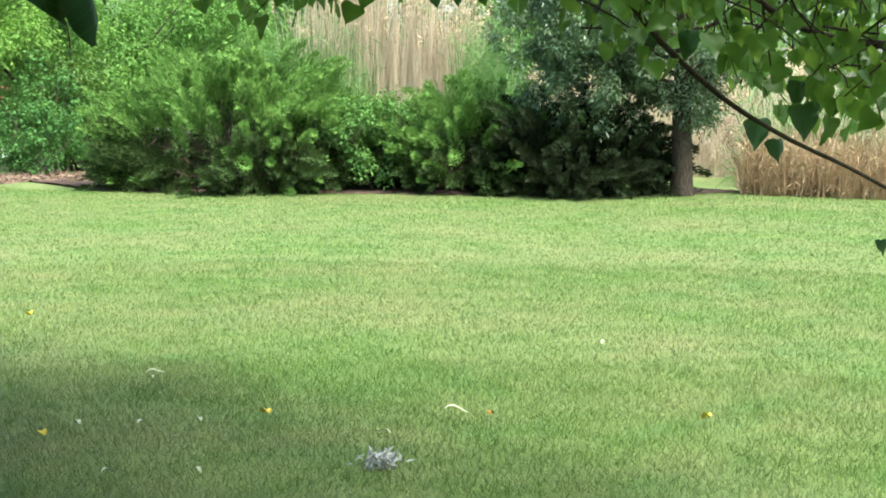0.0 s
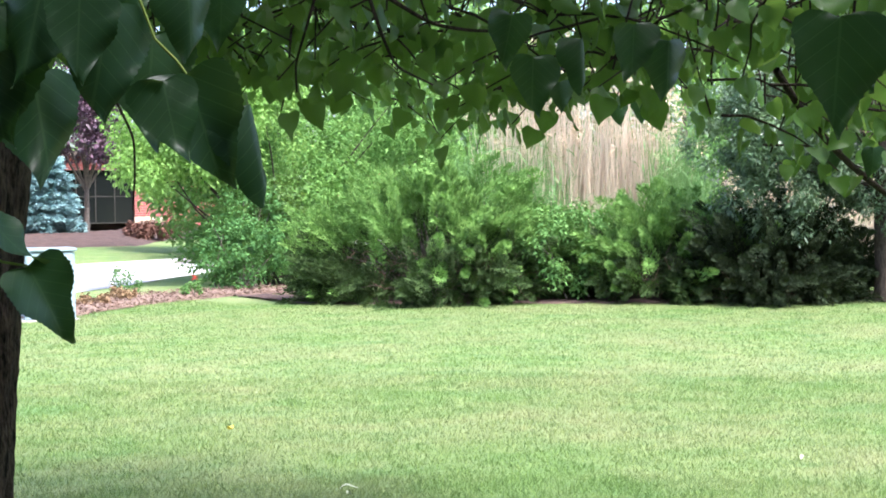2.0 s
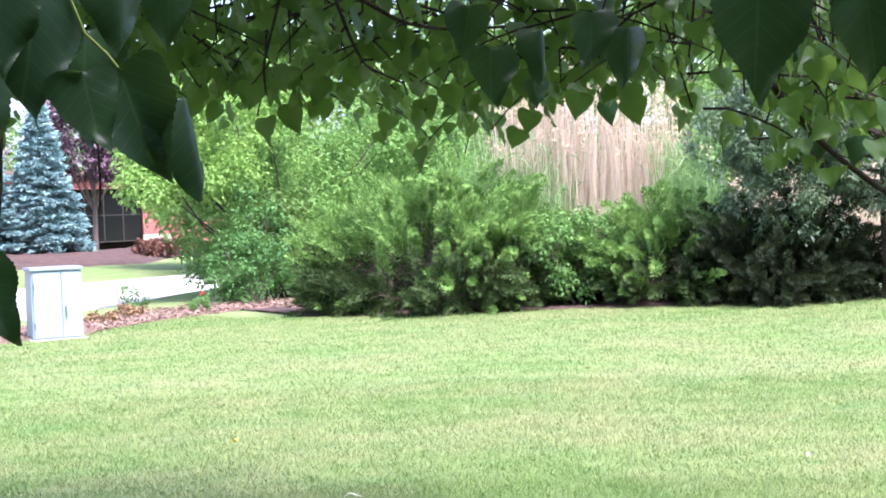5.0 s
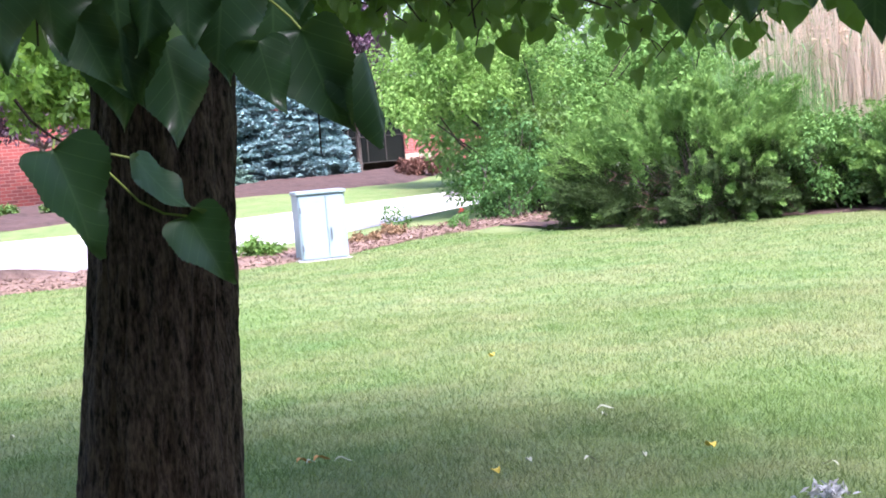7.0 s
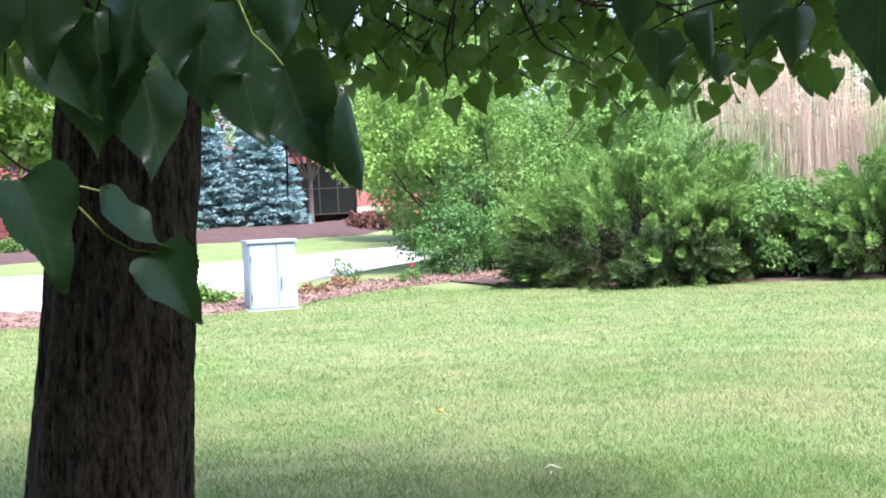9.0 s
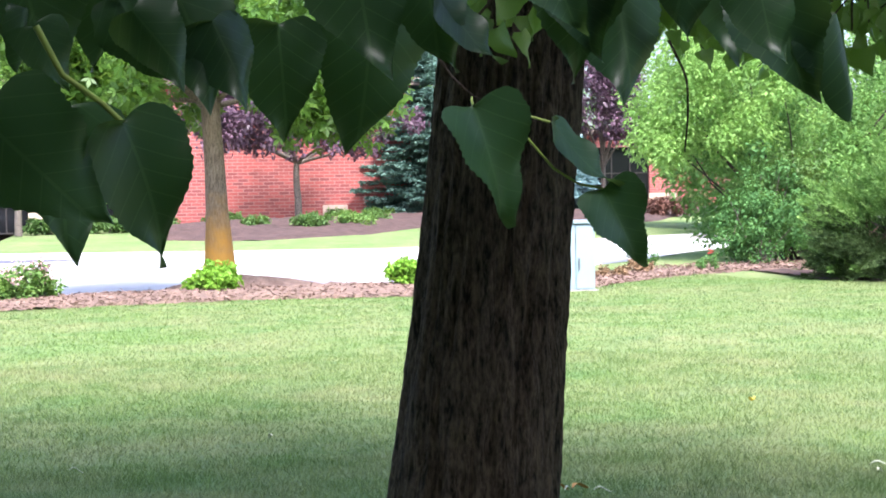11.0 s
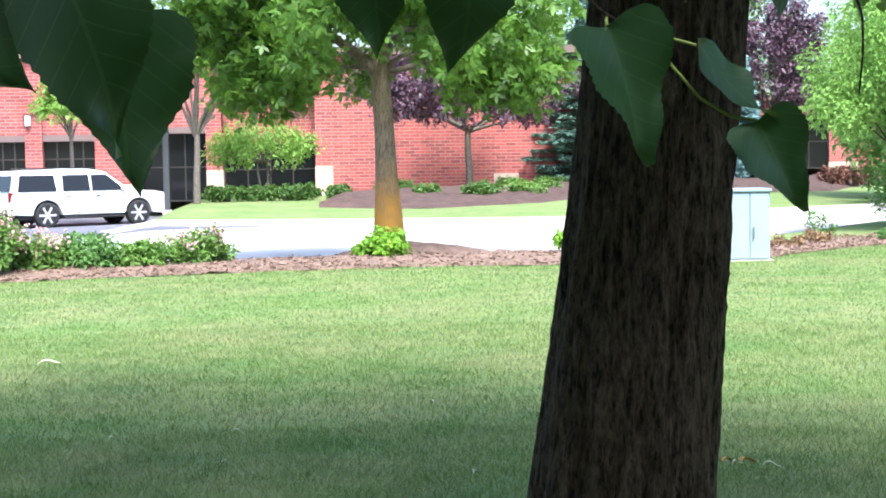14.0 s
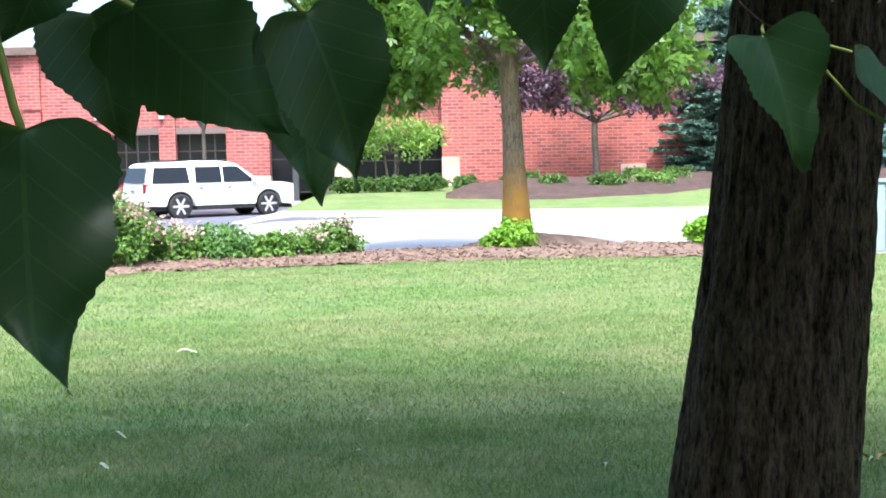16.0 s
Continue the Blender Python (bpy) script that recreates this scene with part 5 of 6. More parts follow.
# ---------------------------------------------------------------- the linden beside the camera
def linden_leaf_material(name, dark, light, thin, glow):
    m, nt, b = surface(name, 0.42, 0, 0.4)
    at = nt.nodes.new("ShaderNodeAttribute")
    at.attribute_name = "blade"
    s = nt.nodes.new("ShaderNodeSeparateXYZ")
    nt.links.new(at.outputs["Vector"], s.inputs[0])
    u, v = maths(nt, "ABSOLUTE", s.outputs[0]), s.outputs[1]
    rib = maths(nt, "LESS_THAN", u, 0.022)
    lat = maths(nt, "FRACT", maths(nt, "MULTIPLY", maths(nt, "SUBTRACT", v, maths(nt, "MULTIPLY", u, 0.42)), 6.5))
    vein = maths(nt, "MAXIMUM", rib, maths(nt, "LESS_THAN", lat, 0.07))
    oi = nt.nodes.new("ShaderNodeObjectInfo")
    mott = tex_noise(nt, 30, 4, obj_coords(nt))
    isl = nt.nodes.new("ShaderNodeNewGeometry")
    f = maths(nt, "ADD", maths(nt, "MULTIPLY", maths(nt, "ADD", oi.outputs["Random"], isl.outputs["Random Per Island"]), 0.35), maths(nt, "MULTIPLY", mott, 0.4))
    col = ramp(nt, f, [(0.15, dark), (0.9, light)])
    col = mix_col(nt, maths(nt, "MULTIPLY", vein, 0.45), col, (0.055, 0.11, 0.045))
    nt.links.new(col, b.inputs["Base Color"])
    bump(nt, b, maths(nt, "SUBTRACT", mott, maths(nt, "MULTIPLY", vein, 0.8)), 0.3, 0.002)
    t = nt.nodes.new("ShaderNodeBsdfTranslucent")
    nt.links.new(mix_col(nt, 0.55, col, glow), t.inputs["Color"])
    ms = nt.nodes.new("ShaderNodeMixShader")
    ms.inputs[0].default_value = thin
    nt.links.new(b.outputs[0], ms.inputs[1])
    nt.links.new(t.outputs[0], ms.inputs[2])
    nt.links.new(ms.outputs[0], nt.nodes["Material Output"].inputs[0])
    return m


# one leaf twice: near blades darkened for shade, twig leaves coloured as backlit
M["leaf"] = linden_leaf_material("linden_leaf_shaded", (0.005, 0.021, 0.011), (0.022, 0.062, 0.027), 0.28, (0.16, 0.30, 0.05))
M["leaf_lit"] = linden_leaf_material("linden_leaf_lit", (0.012, 0.04, 0.010), (0.06, 0.13, 0.03), 0.42, (0.34, 0.56, 0.07))
M["stalk"] = plain("leaf_stalk", (0.22, 0.30, 0.06), 0.5)
M["twig"] = bark_material("twig_bark", (0.018, 0.013, 0.010), (0.06, 0.045, 0.034), 2.0)


LEAF_S = [0, 0.035, 0.09, 0.17, 0.29, 0.48, 0.68, 0.83, 0.92, 1.0]
LEAF_X = [0, 0.14, 0.27, 0.375, 0.42, 0.36, 0.21, 0.09, 0.032, 0.0]
LEAF_V = [0, -0.05, -0.055, 0.015, 0.17, 0.40, 0.65, 0.83, 0.93, 1.0]


def leaf_arrays(nv, nu, curl, droop, seed, teeth=True):
    """One heart-shaped leaf of length 1 along -Z from its stalk, facing -Y: verts, faces, blade coordinates."""
    s = np.linspace(0, 1, nv) ** 1.15
    uu = np.linspace(-1, 1, nu)
    au = np.abs(uu)[None, :]
    w = np.interp(s, LEAF_S, LEAF_X)[:, None]
    edge_v = np.interp(s, LEAF_S, LEAF_V)[:, None]
    v = s[:, None] + (edge_v - s[:, None]) * au ** 1.3
    # one half a little fuller than the other
    w = w * (1 + 0.11 * math.sin(seed * 2.1) * np.sign(uu)[None, :]) * (1 + 0.045 * np.sin(s * 17 + seed * 1.3))[:, None]
    x = w * uu[None, :]
    if teeth:
        edge = ((np.arange(nv) % 2) * 2 - 1) * 0.009 * np.sin(np.pi * np.clip(s, 0.02, 0.93))
        edge = edge * np.clip(w[:, 0] / 0.25, 0, 1)
        x[:, 0] -= edge
        x[:, -1] += edge
    x = x + 0.13 * math.sin(seed * 1.7) * np.maximum(v, 0) ** 3
    y = curl * au ** 1.5 * w + 0.06 * np.sin(v * 6 + seed) * uu[None, :] + droop * (v ** 2) + 0.03 * np.sin(v * 13 + uu[None, :] * 3 + seed) * au ** 2
    V = np.stack([x, y, -v], -1).reshape(-1, 3)
    i, j = np.meshgrid(np.arange(nv - 1), np.arange(nu - 1), indexing="ij")
    F = np.stack([i * nu + j, (i + 1) * nu + j, (i + 1) * nu + j + 1, i * nu + j + 1], -1).reshape(-1, 4)
    B = np.stack([np.broadcast_to(x * 2, v.shape), v, 0 * v], -1).reshape(-1, 3)
    return V, F, B


def leaf_mesh(k, nv=45, nu=13):
    curl, droop = (0.35, -0.25, 0.6, 0.15, -0.45, 0.8, 0.3, -0.1)[k], (0.15, 0.3, -0.15, 0.05, 0.2, 0.1, 0.35, -0.2)[k]
    V, F, B = leaf_arrays(nv, nu, curl, droop, k + 1)
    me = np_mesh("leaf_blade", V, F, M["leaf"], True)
    at = me.attributes.new("blade", "FLOAT_VECTOR", "POINT")
    at.data.foreach_set("vector", B.astype(np.float32).ravel())
    return me


LEAF = [leaf_mesh(k) for k in range(8)]
TREE = np.array((0.50, 2.71, 0.0))
linden = thing("linden_tree", tuple(TREE * (0.8, 1, 1)), "linden tree with dark furrowed trunk and low hanging leaves", "tree")


def near_trunk():
    rng = np.random.default_rng(201)
    nz, na = 230, 150
    z = np.linspace(-0.1, 3.3, nz)
    a = np.linspace(0, 2 * np.pi, na, endpoint=False)
    cx = 0.480 + 0.105 * (z - 0.95) - 0.03 * np.clip(0.5 - z, 0, 1) ** 2
    rad = np.interp(z, [-0.1, 0.1, 0.4, 0.9, 1.3, 1.7, 3.3], [0.27, 0.21, 0.178, 0.159, 0.144, 0.136, 0.115])
    R = np.repeat(rad[:, None], na, 1)
    for i in range(nz):
        for j in range(na):
            p = Vector((math.cos(a[j]) * 9.0, math.sin(a[j]) * 9.0, z[i] * 4.5))
            ridge = 1 - abs(noise.noise(p + Vector((0, 0, 7)))) * 3.0
            broad = noise.noise(Vector((p.x * 0.3, p.y * 0.3, z[i] * 1.3)))
            R[i, j] += 0.009 * ridge + 0.006 * broad + 0.003 * noise.noise(Vector((p.x * 2.2, p.y * 2.2, z[i] * 26)))
    V = np.stack([cx[:, None] + R * np.cos(a), 2.71 + R * np.sin(a), np.repeat(z[:, None], na, 1)], -1).reshape(-1, 3)
    i, j = np.meshgrid(np.arange(nz - 1), np.arange(na), indexing="ij")
    k = (j + 1) % na
    F = np.stack([i * na + j, i * na + k, (i + 1) * na + k, (i + 1) * na + j], -1).reshape(-1, 4)
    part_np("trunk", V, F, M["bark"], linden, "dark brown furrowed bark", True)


near_trunk()


def hang_leaf(x, y, z, size, lean_x=0.0, lean_y=0.0, turn=0.0, k=0, stalk=None):
    """A leaf hanging from its stalk end at x, y, z. lean: degrees by which the tip swings to the side (x) or away (y); turn: about its length.
    The unturned leaf faces the camera's place."""
    face = math.degrees(math.atan2(-x, y))
    m = Matrix.Translation((x, y, z)) @ pose(0, 0, 0, 0, 0, face) @ pose(0, 0, 0, lean_y, -lean_x, 0) @ pose(0, 0, 0, 0, 0, turn) @ Matrix.Scale(size, 4)
    ob = new("leaf", LEAF[(k + int(abs(x) * 700)) % 8])
    ob.parent = linden
    ob.matrix_parent_inverse = linden.matrix_world.inverted()
    ob.matrix_basis = m
    if stalk is not None:
        rng = np.random.default_rng(int(abs(x * 1e4) + abs(z * 1e4)) % 9999)
        v, f = tube(bent((x, y, z), stalk, 6, 0.008, rng, 0.01), np.linspace(0.0012, 0.0014, 6), 6)
        part_np("leaf_stalk", v, f, M["stalk"], linden, smooth=True)
    return ob


def twig(points, r0, r1, name="twig", sides=7):
    p = np.asarray(points, float)
    t = np.linspace(0, 1, len(p))
    s = np.linspace(0, 1, len(p) * 5)
    q = np.stack([np.interp(s, t, p[:, k]) for k in range(3)], 1)
    for _ in range(3):
        q[1:-1] = (q[:-2] + q[1:-1] * 2 + q[2:]) / 4
    v, f = tube(q, np.linspace(r0, r1, len(q)), sides)
    return part_np(name, v, f, M["twig"], linden, smooth=True)


def stalk(points):
    p = np.asarray(points, float)
    v, f = tube(p, np.linspace(0.0013, 0.0016, len(p)), 6)
    part_np("leaf_stalk", v, f, M["stalk"], linden, smooth=True)


# low branches and twigs
twig([(2.465, 2.515, 1.861), (2.602, 2.548, 1.747), (2.841, 2.630, 1.631), (3.220, 2.730, 1.486), (3.728, 2.897, 1.370), (4.159, 2.987, 1.275), (4.601, 3.051, 1.148), (4.965, 3.038, 1.049)], 0.010, 0.006, 'low_branch')
twig([(2.773, 2.482, 1.952), (3.032, 2.486, 1.766), (3.207, 2.507, 1.706), (3.402, 2.498, 1.677), (3.638, 2.511, 1.669), (3.996, 2.513, 1.694)], 0.011, 0.007, 'low_branch')
twig([(1.094, 2.256, 1.916), (1.078, 2.264, 1.856), (1.082, 2.317, 1.801), (1.105, 2.361, 1.754)], 0.003, 0.002)
twig([(1.177, 2.217, 1.933), (1.201, 2.205, 1.851), (1.272, 2.281, 1.800), (1.384, 2.334, 1.775)], 0.004, 0.002)
twig([(1.406, 2.549, 1.973), (1.486, 2.506, 1.917), (1.618, 2.545, 1.914), (1.775, 2.564, 1.928)], 0.005, 0.003)
twig([(0.179, 1.469, 1.628), (0.195, 1.466, 1.601), (0.218, 1.464, 1.580), (0.238, 1.462, 1.571)], 0.0020, 0.0013)
stalk([(0.238, 1.462, 1.571), (0.268, 1.459, 1.561), (0.301, 1.456, 1.551)])
stalk([(0.238, 1.462, 1.571), (0.273, 1.457, 1.538), (0.304, 1.453, 1.501), (0.331, 1.450, 1.484), (0.357, 1.448, 1.479)])
stalk([(0.218, 1.464, 1.580), (0.217, 1.463, 1.576), (0.212, 1.433, 1.568)])
twig([(0.704, 2.204, 1.719), (0.732, 2.193, 1.656), (0.732, 2.193, 1.592), (0.744, 2.242, 1.538)], 0.0024, 0.0014)
stalk([(-0.201, 0.501, 1.470), (-0.203, 0.500, 1.477), (-0.208, 0.499, 1.501), (-0.214, 0.498, 1.519)])
stalk([(-0.174, 0.536, 1.510), (-0.179, 0.536, 1.513), (-0.192, 0.534, 1.519), (-0.201, 0.533, 1.538)])
stalk([(-0.122, 0.572, 1.510), (-0.130, 0.572, 1.518), (-0.146, 0.572, 1.530), (-0.156, 0.571, 1.550)])
stalk([(0.452, 1.220, 1.667), (0.443, 1.223, 1.680), (0.424, 1.229, 1.700), (0.407, 1.234, 1.748)])
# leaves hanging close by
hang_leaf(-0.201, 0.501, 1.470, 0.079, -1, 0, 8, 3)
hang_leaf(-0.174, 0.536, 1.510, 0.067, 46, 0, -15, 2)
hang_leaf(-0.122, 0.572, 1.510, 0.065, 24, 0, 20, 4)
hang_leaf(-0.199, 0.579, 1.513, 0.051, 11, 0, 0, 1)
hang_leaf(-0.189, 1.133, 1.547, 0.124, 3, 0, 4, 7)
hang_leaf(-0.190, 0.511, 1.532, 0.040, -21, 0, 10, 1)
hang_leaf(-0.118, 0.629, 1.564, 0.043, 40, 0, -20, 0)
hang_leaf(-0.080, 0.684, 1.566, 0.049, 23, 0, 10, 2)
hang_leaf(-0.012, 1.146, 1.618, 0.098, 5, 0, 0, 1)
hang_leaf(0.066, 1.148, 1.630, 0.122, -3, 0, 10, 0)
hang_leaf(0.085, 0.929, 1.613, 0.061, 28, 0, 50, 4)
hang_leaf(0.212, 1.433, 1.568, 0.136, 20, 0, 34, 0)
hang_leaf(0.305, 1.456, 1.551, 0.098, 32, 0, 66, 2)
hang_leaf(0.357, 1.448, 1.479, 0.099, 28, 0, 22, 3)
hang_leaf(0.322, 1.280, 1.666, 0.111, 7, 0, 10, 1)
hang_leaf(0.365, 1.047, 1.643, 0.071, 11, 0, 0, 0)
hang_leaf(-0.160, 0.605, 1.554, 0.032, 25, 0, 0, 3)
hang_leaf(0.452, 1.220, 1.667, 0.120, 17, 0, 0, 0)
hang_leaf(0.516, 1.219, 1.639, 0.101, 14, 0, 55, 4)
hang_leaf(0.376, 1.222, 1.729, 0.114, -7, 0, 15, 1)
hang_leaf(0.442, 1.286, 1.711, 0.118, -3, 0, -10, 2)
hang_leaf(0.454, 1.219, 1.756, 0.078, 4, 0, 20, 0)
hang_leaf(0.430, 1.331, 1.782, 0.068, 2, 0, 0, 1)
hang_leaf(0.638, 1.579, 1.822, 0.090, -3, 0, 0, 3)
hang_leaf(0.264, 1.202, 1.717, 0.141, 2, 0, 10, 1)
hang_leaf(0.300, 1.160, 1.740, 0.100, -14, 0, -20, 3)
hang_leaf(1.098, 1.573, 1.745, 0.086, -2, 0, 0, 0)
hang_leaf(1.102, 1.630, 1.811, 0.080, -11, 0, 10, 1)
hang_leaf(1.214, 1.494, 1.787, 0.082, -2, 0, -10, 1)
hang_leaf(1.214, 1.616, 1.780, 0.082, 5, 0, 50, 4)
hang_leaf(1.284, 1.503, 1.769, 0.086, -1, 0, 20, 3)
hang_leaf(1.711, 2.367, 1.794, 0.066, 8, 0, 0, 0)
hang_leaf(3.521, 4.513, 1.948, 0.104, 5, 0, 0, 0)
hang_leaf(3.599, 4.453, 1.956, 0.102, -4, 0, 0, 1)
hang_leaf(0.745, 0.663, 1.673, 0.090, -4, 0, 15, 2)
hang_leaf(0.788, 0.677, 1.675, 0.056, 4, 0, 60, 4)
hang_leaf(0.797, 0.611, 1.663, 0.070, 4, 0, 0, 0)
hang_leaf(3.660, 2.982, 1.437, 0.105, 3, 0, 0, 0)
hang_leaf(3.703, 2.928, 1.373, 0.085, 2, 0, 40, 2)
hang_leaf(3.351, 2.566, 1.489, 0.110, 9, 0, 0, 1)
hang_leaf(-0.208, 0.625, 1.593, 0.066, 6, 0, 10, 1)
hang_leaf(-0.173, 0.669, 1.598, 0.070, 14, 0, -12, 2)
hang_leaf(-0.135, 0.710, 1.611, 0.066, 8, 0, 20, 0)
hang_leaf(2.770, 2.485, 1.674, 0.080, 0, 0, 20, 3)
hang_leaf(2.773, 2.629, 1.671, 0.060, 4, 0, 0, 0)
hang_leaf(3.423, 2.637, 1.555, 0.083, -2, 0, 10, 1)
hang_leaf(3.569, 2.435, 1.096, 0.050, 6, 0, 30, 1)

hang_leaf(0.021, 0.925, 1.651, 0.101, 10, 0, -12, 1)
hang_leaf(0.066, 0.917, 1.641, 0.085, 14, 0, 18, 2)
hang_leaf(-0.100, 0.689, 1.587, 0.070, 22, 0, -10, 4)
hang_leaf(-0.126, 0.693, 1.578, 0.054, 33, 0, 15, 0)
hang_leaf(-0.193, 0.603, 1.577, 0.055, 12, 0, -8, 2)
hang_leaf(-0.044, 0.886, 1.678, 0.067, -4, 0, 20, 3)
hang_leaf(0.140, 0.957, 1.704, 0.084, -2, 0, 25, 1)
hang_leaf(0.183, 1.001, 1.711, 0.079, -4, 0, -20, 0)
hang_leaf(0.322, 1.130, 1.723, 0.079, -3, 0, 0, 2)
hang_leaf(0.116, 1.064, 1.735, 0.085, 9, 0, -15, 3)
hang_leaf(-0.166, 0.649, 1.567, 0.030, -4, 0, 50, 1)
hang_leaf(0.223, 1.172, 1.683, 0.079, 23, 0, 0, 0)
hang_leaf(0.266, 1.211, 1.674, 0.082, 5, 0, -15, 2)


def low_foliage():
    """Leafy twigs drooping round the low side of the crown, between the trunk and the lawn."""
    rng = np.random.default_rng(203)
    base = [leaf_arrays(9, 5, c, d, s, False) for c, d, s in ((0.25, 0.12, 1), (-0.2, 0.25, 2), (0.45, -0.1, 3), (0.1, 0.1, 4))]
    VV, FF, BB, n = [], [], [], 0
    tw = []

    def leaf(p, size, tip):
        nonlocal n
        V, F, B = base[rng.integers(4)]
        down = unit(np.asarray(tip, float))
        side = unit(np.cross(down, unit(rng.normal(0, 1, 3))))
        nor = np.cross(down, side)
        VV.append(np.asarray(p) + size * (V[:, :1] * 1.22 * side + V[:, 1:2] * nor - V[:, 2:3] * down))
        FF.append(F + n)
        BB.append(B)
        n += len(V)

    def cluster(az, d, el, leaves, length):
        c = np.array([-math.sin(az) * d, math.cos(az) * d, 1.5 + d * math.tan(el)])
        out = np.array([-math.sin(az), math.cos(az), 0])
        lat = np.array([math.cos(az), math.sin(az), 0])
        dirn = unit(lat * rng.normal(0, 1) + out * rng.normal(0, 0.6) + (0, 0, -rng.uniform(0.1, 0.8)))
        a = c - dirn * length + (0, 0, 0.05)
        path = bent(a, c, 6, 0.03, rng, 0.06)
        tw.append(tube(path, np.linspace(0.004, 0.0018, 6), 5))
        tw.append(tube(bent(a + (rng.normal(0, 0.1), rng.normal(0, 0.1), 0.45), a, 5, 0.0, rng, 0.08), np.linspace(0.003, 0.0028, 5), 5))
        for q in range(leaves):
            s = (q + 1) / leaves
            p = a + (c - a) * s + rng.normal(0, 0.035, 3)
            leaf(p, rng.uniform(0.04, 0.075), (rng.normal(0, 0.35), rng.normal(0, 0.35), -1))
    for k in range(360):
        az = radians(rng.uniform(-54, -12.5))
        d = rng.uniform(3.0, 6.5)
        if az < radians(-44) and rng.random() < 0.5:
            continue
        low = radians(4.6 + 1.0 * math.sin(az * 14) + 0.8 * math.sin(az * 37))
        cluster(az, d, low + radians(rng.exponential(3.2)), 8, rng.uniform(0.25, 0.5))
    for k in range(130):
        az = radians(rng.uniform(-60, -45))
        low = 3.4 - 4.4 * min(1, max(0, (math.degrees(-az) - 44) / 9))
        cluster(az, rng.uniform(3.4, 5.4), radians(rng.uniform(low, low + 5.5)), 7, 0.3)
    for k in range(70):
        az = radians(rng.uniform(-8, 12))
        cluster(az, rng.uniform(2.2, 4.5), radians(rng.uniform(7.5, 14)), 7, 0.3)
    for k in range(16):
        az = radians(rng.uniform(-13, -7.5))
        cluster(az, rng.uniform(1.7, 2.4), radians(rng.uniform(6, 10)), 6, 0.25)
    for k in range(150):
        az = radians(rng.uniform(-50, 14))
        cluster(az, rng.uniform(4.0, 7.0), radians(rng.uniform(7.5, 14)), 8, rng.uniform(0.25, 0.5))
    v, f = join(tw)
    part_np("twig_spray", v, f, M["twig"], linden, kind="stuff")
    me = np_mesh("low_leaves", np.concatenate(VV), np.concatenate(FF), M["leaf_lit"], True)
    at = me.attributes.new("blade", "FLOAT_VECTOR", "POINT")
    at.data.foreach_set("vector", np.concatenate(BB).astype(np.float32).ravel())
    tagged(hold(new("low_leaves", me), linden), "heart-shaped green leaves on drooping twigs", kind="stuff")


low_foliage()


# upper crown: shade for the lawn near the trunk
def upper_crown():
    rng = np.random.default_rng(205)
    paths = []
    for k in range(26):
        a = rng.uniform(0, 6.283)
        h = rng.uniform(2.6, 3.25)
        e = TREE + np.array([math.cos(a), math.sin(a), 0]) * rng.uniform(2.0, 4.2) + (0, 0, h + rng.uniform(0.6, 3.6))
        paths.append((bent((0.65, 2.71, h), e, 9, 0.3, rng, 0.04), 0.05, 0.012))
    paths.append((bent((0.68, 2.71, 3.2), (0.9, 2.8, 7.5), 8, 0, rng, 0.03), 0.11, 0.03))
    limbs(linden, paths, M["twig"], "limb", 8)
    c = shell_points(TREE + (-0.8, 0.5, 5.6), (3.9, 3.9, 3.0), 330, rng, -0.85, 0.45)
    c = c[c[:, 2] > 3.0]
    # low unseen crown clumps, added behind and beside the camera to block skylight
    sky_screen = []
    while len(sky_screen) < 330:
        a, d = rng.uniform(radians(42), radians(272)), rng.uniform(1.2, 4.6)
        q = np.array([-math.sin(a) * d, math.cos(a) * d, rng.uniform(1.3, 3.6)])
        if np.linalg.norm(q[:2]) > 1.1:
            sky_screen.append(q)
    # unseen clumps overhead, spread to set where the lawn is shaded
    over = np.array([(rng.uniform(-4.6, 3.8), rng.uniform(-1.8, 6.5), rng.uniform(3.1, 4.3)) for q in range(310)])
    # more unseen clumps at the camera's back, only to cut the sky's light
    back = np.array([(rng.uniform(-3.2, 3.2), rng.uniform(-4.4, -0.6), rng.uniform(2.5, 4.4)) for q in range(150)])
    c = np.concatenate([c, np.array(sky_screen), over, back])
    v, f = clump_foliage(c, 0.5, 85, 0.11, 0.085, rng, -0.2, 0.2, 0.2)
    part_np("crown", v, f, M["linden_far"], linden, kind="stuff")


upper_crown()


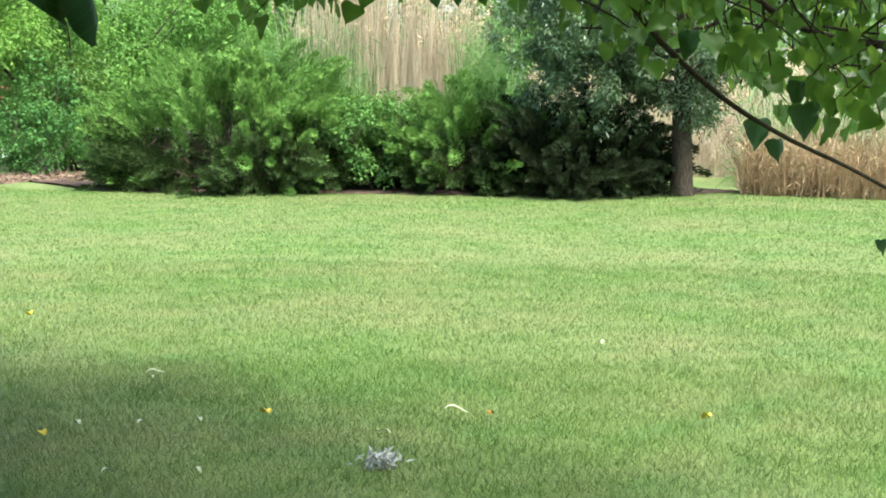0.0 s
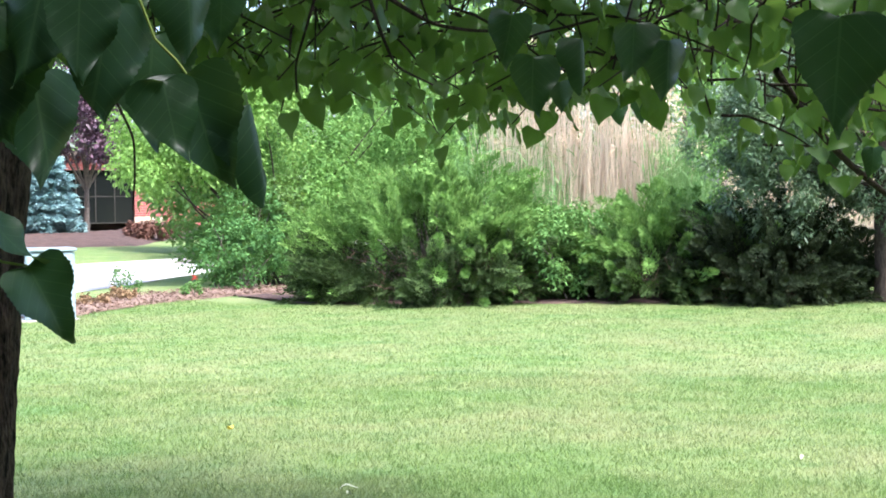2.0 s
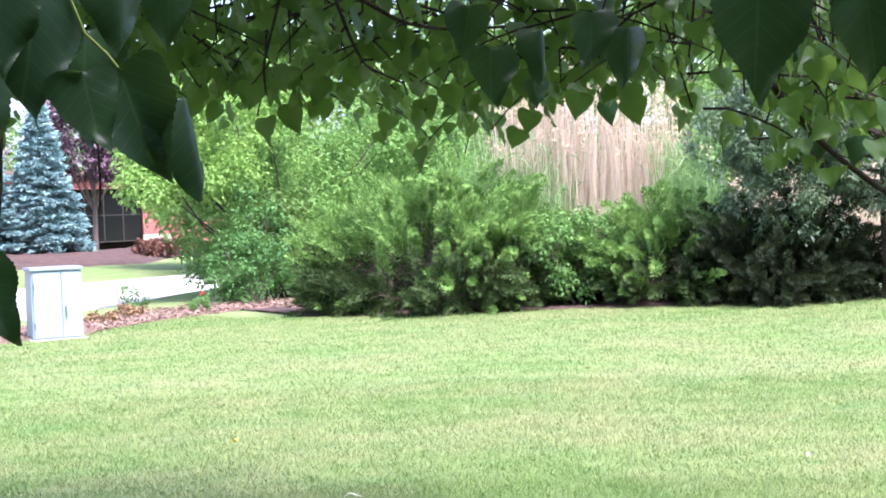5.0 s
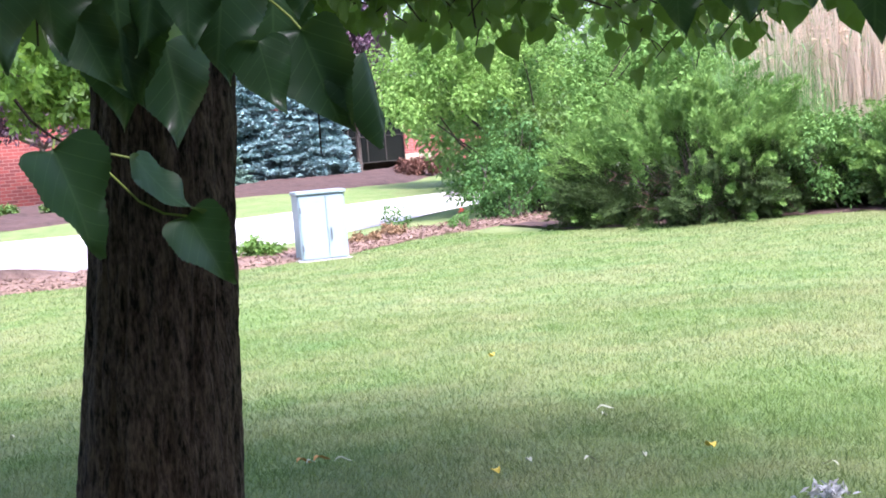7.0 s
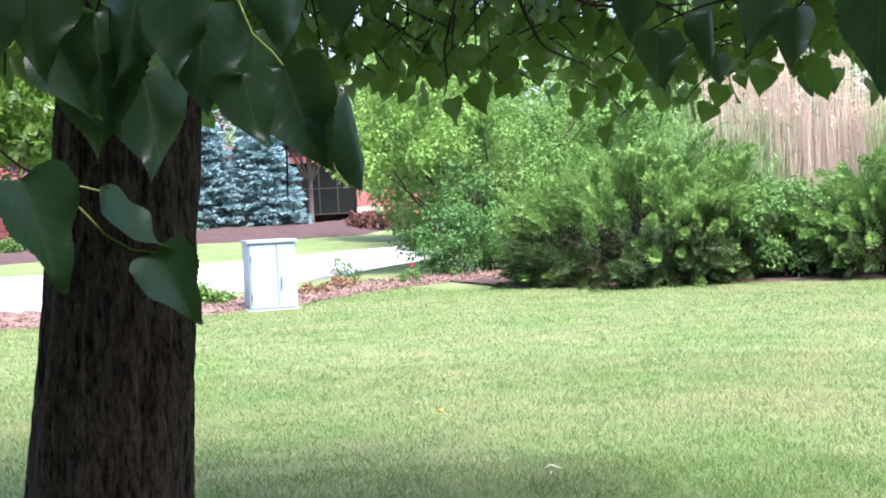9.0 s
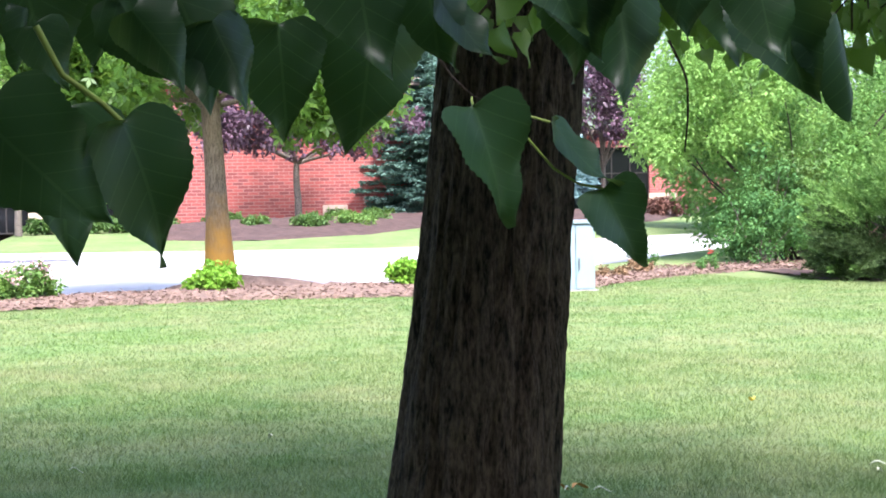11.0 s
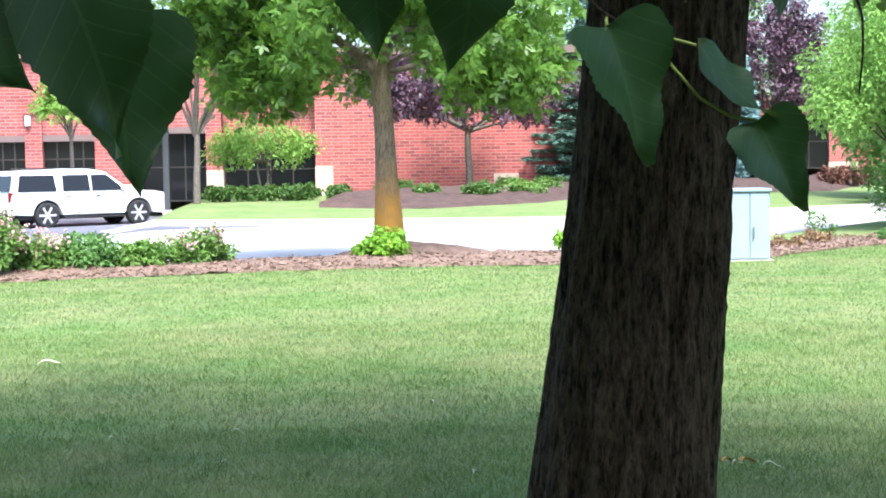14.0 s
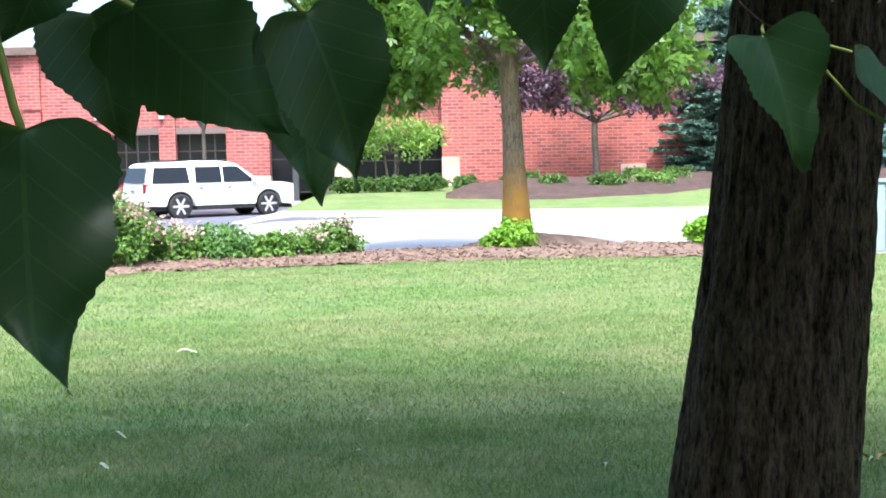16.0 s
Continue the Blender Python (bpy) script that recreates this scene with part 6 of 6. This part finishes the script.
# ---------------------------------------------------------------- fallen bracts and leaves on the lawn
def fallen(x, y, length, width, mat, label, category, turn, k=0, z=0.045):
    rng = np.random.default_rng(int(abs(x * 1000) + abs(y * 100)) % 9973)
    n = 9
    s = np.linspace(0, 1, n)
    w = np.interp(s, [0, 0.15, 0.5, 0.85, 1], [0.1, 0.8, 1.0, 0.8, 0.08]) * width / 2
    c = np.stack([(s - 0.5) * length, 0.1 * length * np.sin(s * 3 + k), 0.012 * np.sin(s * 5 + k) + 0.01], 1)
    L, R = c.copy(), c.copy()
    L[:, 1] += w
    R[:, 1] -= w
    L[:, 2] += w * 0.5
    R[:, 2] += w * 0.4
    V = np.concatenate([L, c, R])
    V2 = V - (0, 0, 0.0012)
    f = np.array([(i + o, i + 1 + o, i + 1 + n + o, i + n + o) for o in (0, n) for i in range(n - 1)])
    V = np.concatenate([V, V2])
    f = np.concatenate([f, f[:, ::-1] + 3 * n])
    name = category.replace(" ", "_")
    ob = new(name, np_mesh(name, V, f, mat, True))
    ob.matrix_basis = pose(x, y, gz(x, y) + z, rng.uniform(-12, 12), rng.uniform(-12, 12), turn)
    return tagged(ob, label, category, "fallen leaves on the lawn")


B, D, O = ("pale dry linden bract lying on the grass", "fallen bract"), ("yellow fallen leaf lying on the grass", "fallen leaf"), ("orange brown fallen leaf lying on the grass", "fallen leaf")
for x, y, ln, turn in ((4.11, 5.05, 0.12, -38), (2.60, 5.83, 0.11, 70), (2.82, 5.64, 0.10, 20), (1.89, 6.49, 0.09, -10), (3.05, 5.55, 0.10, 60), (3.40, 6.66, 0.10, -30),
                       (3.33, 6.52, 0.07, 40), (2.34, 4.99, 0.08, 10), (2.63, 4.82, 0.08, 80), (3.58, 4.90, 0.08, 110), (6.05, 6.01, 0.10, 15), (-2.18, 10.66, 0.16, 12),
                       (-1.89, 7.36, 0.10, -20), (-1.23, 7.56, 0.08, 40), (-0.61, 7.68, 0.08, 5), (0.55, 6.57, 0.08, 60), (0.46, 8.47, 0.07, 100), (-1.78, 6.6, 0.09, -30), (-0.6, 6.89, 0.07, 15), (1.75, 6.57, 0.06, 20)):
    fallen(x, y, ln, ln * 0.24, M["petal"], *B, turn)
for x, y, ln in ((3.37, 5.52, 0.075), (2.4, 5.75, 0.07), (3.71, 9.0, 0.07), (4.97, 4.28, 0.06)):
    fallen(x, y, ln, ln * 0.6, M["dead_yellow"], *D, 80)
for x, y, ln in ((1.72, 6.6, 0.08), (1.81, 6.59, 0.09), (4.2, 4.9, 0.05)):
    fallen(x, y, ln, ln * 0.5, M["dead_orange"], *O, 15)


def feather_tuft(x, y):
    rng = np.random.default_rng(301)
    n = 130
    pos = np.concatenate([rng.normal(0, 0.035, (n, 2)) + (x, y), rng.uniform(0.01, 0.06, (n, 1))], 1)
    v, f = blades(pos, rng.normal(0, 1, (n, 3)) + (0, 0, 0.3), 0.05, 0.012, rng, 0.2, 0.2)
    ob = new("feather_tuft", np_mesh("feather_tuft", v, f, M["feather"]))
    tagged(ob, "small tuft of grey feathers lying in the grass", "feathers", kind="stuff")


feather_tuft(3.33, 4.57)
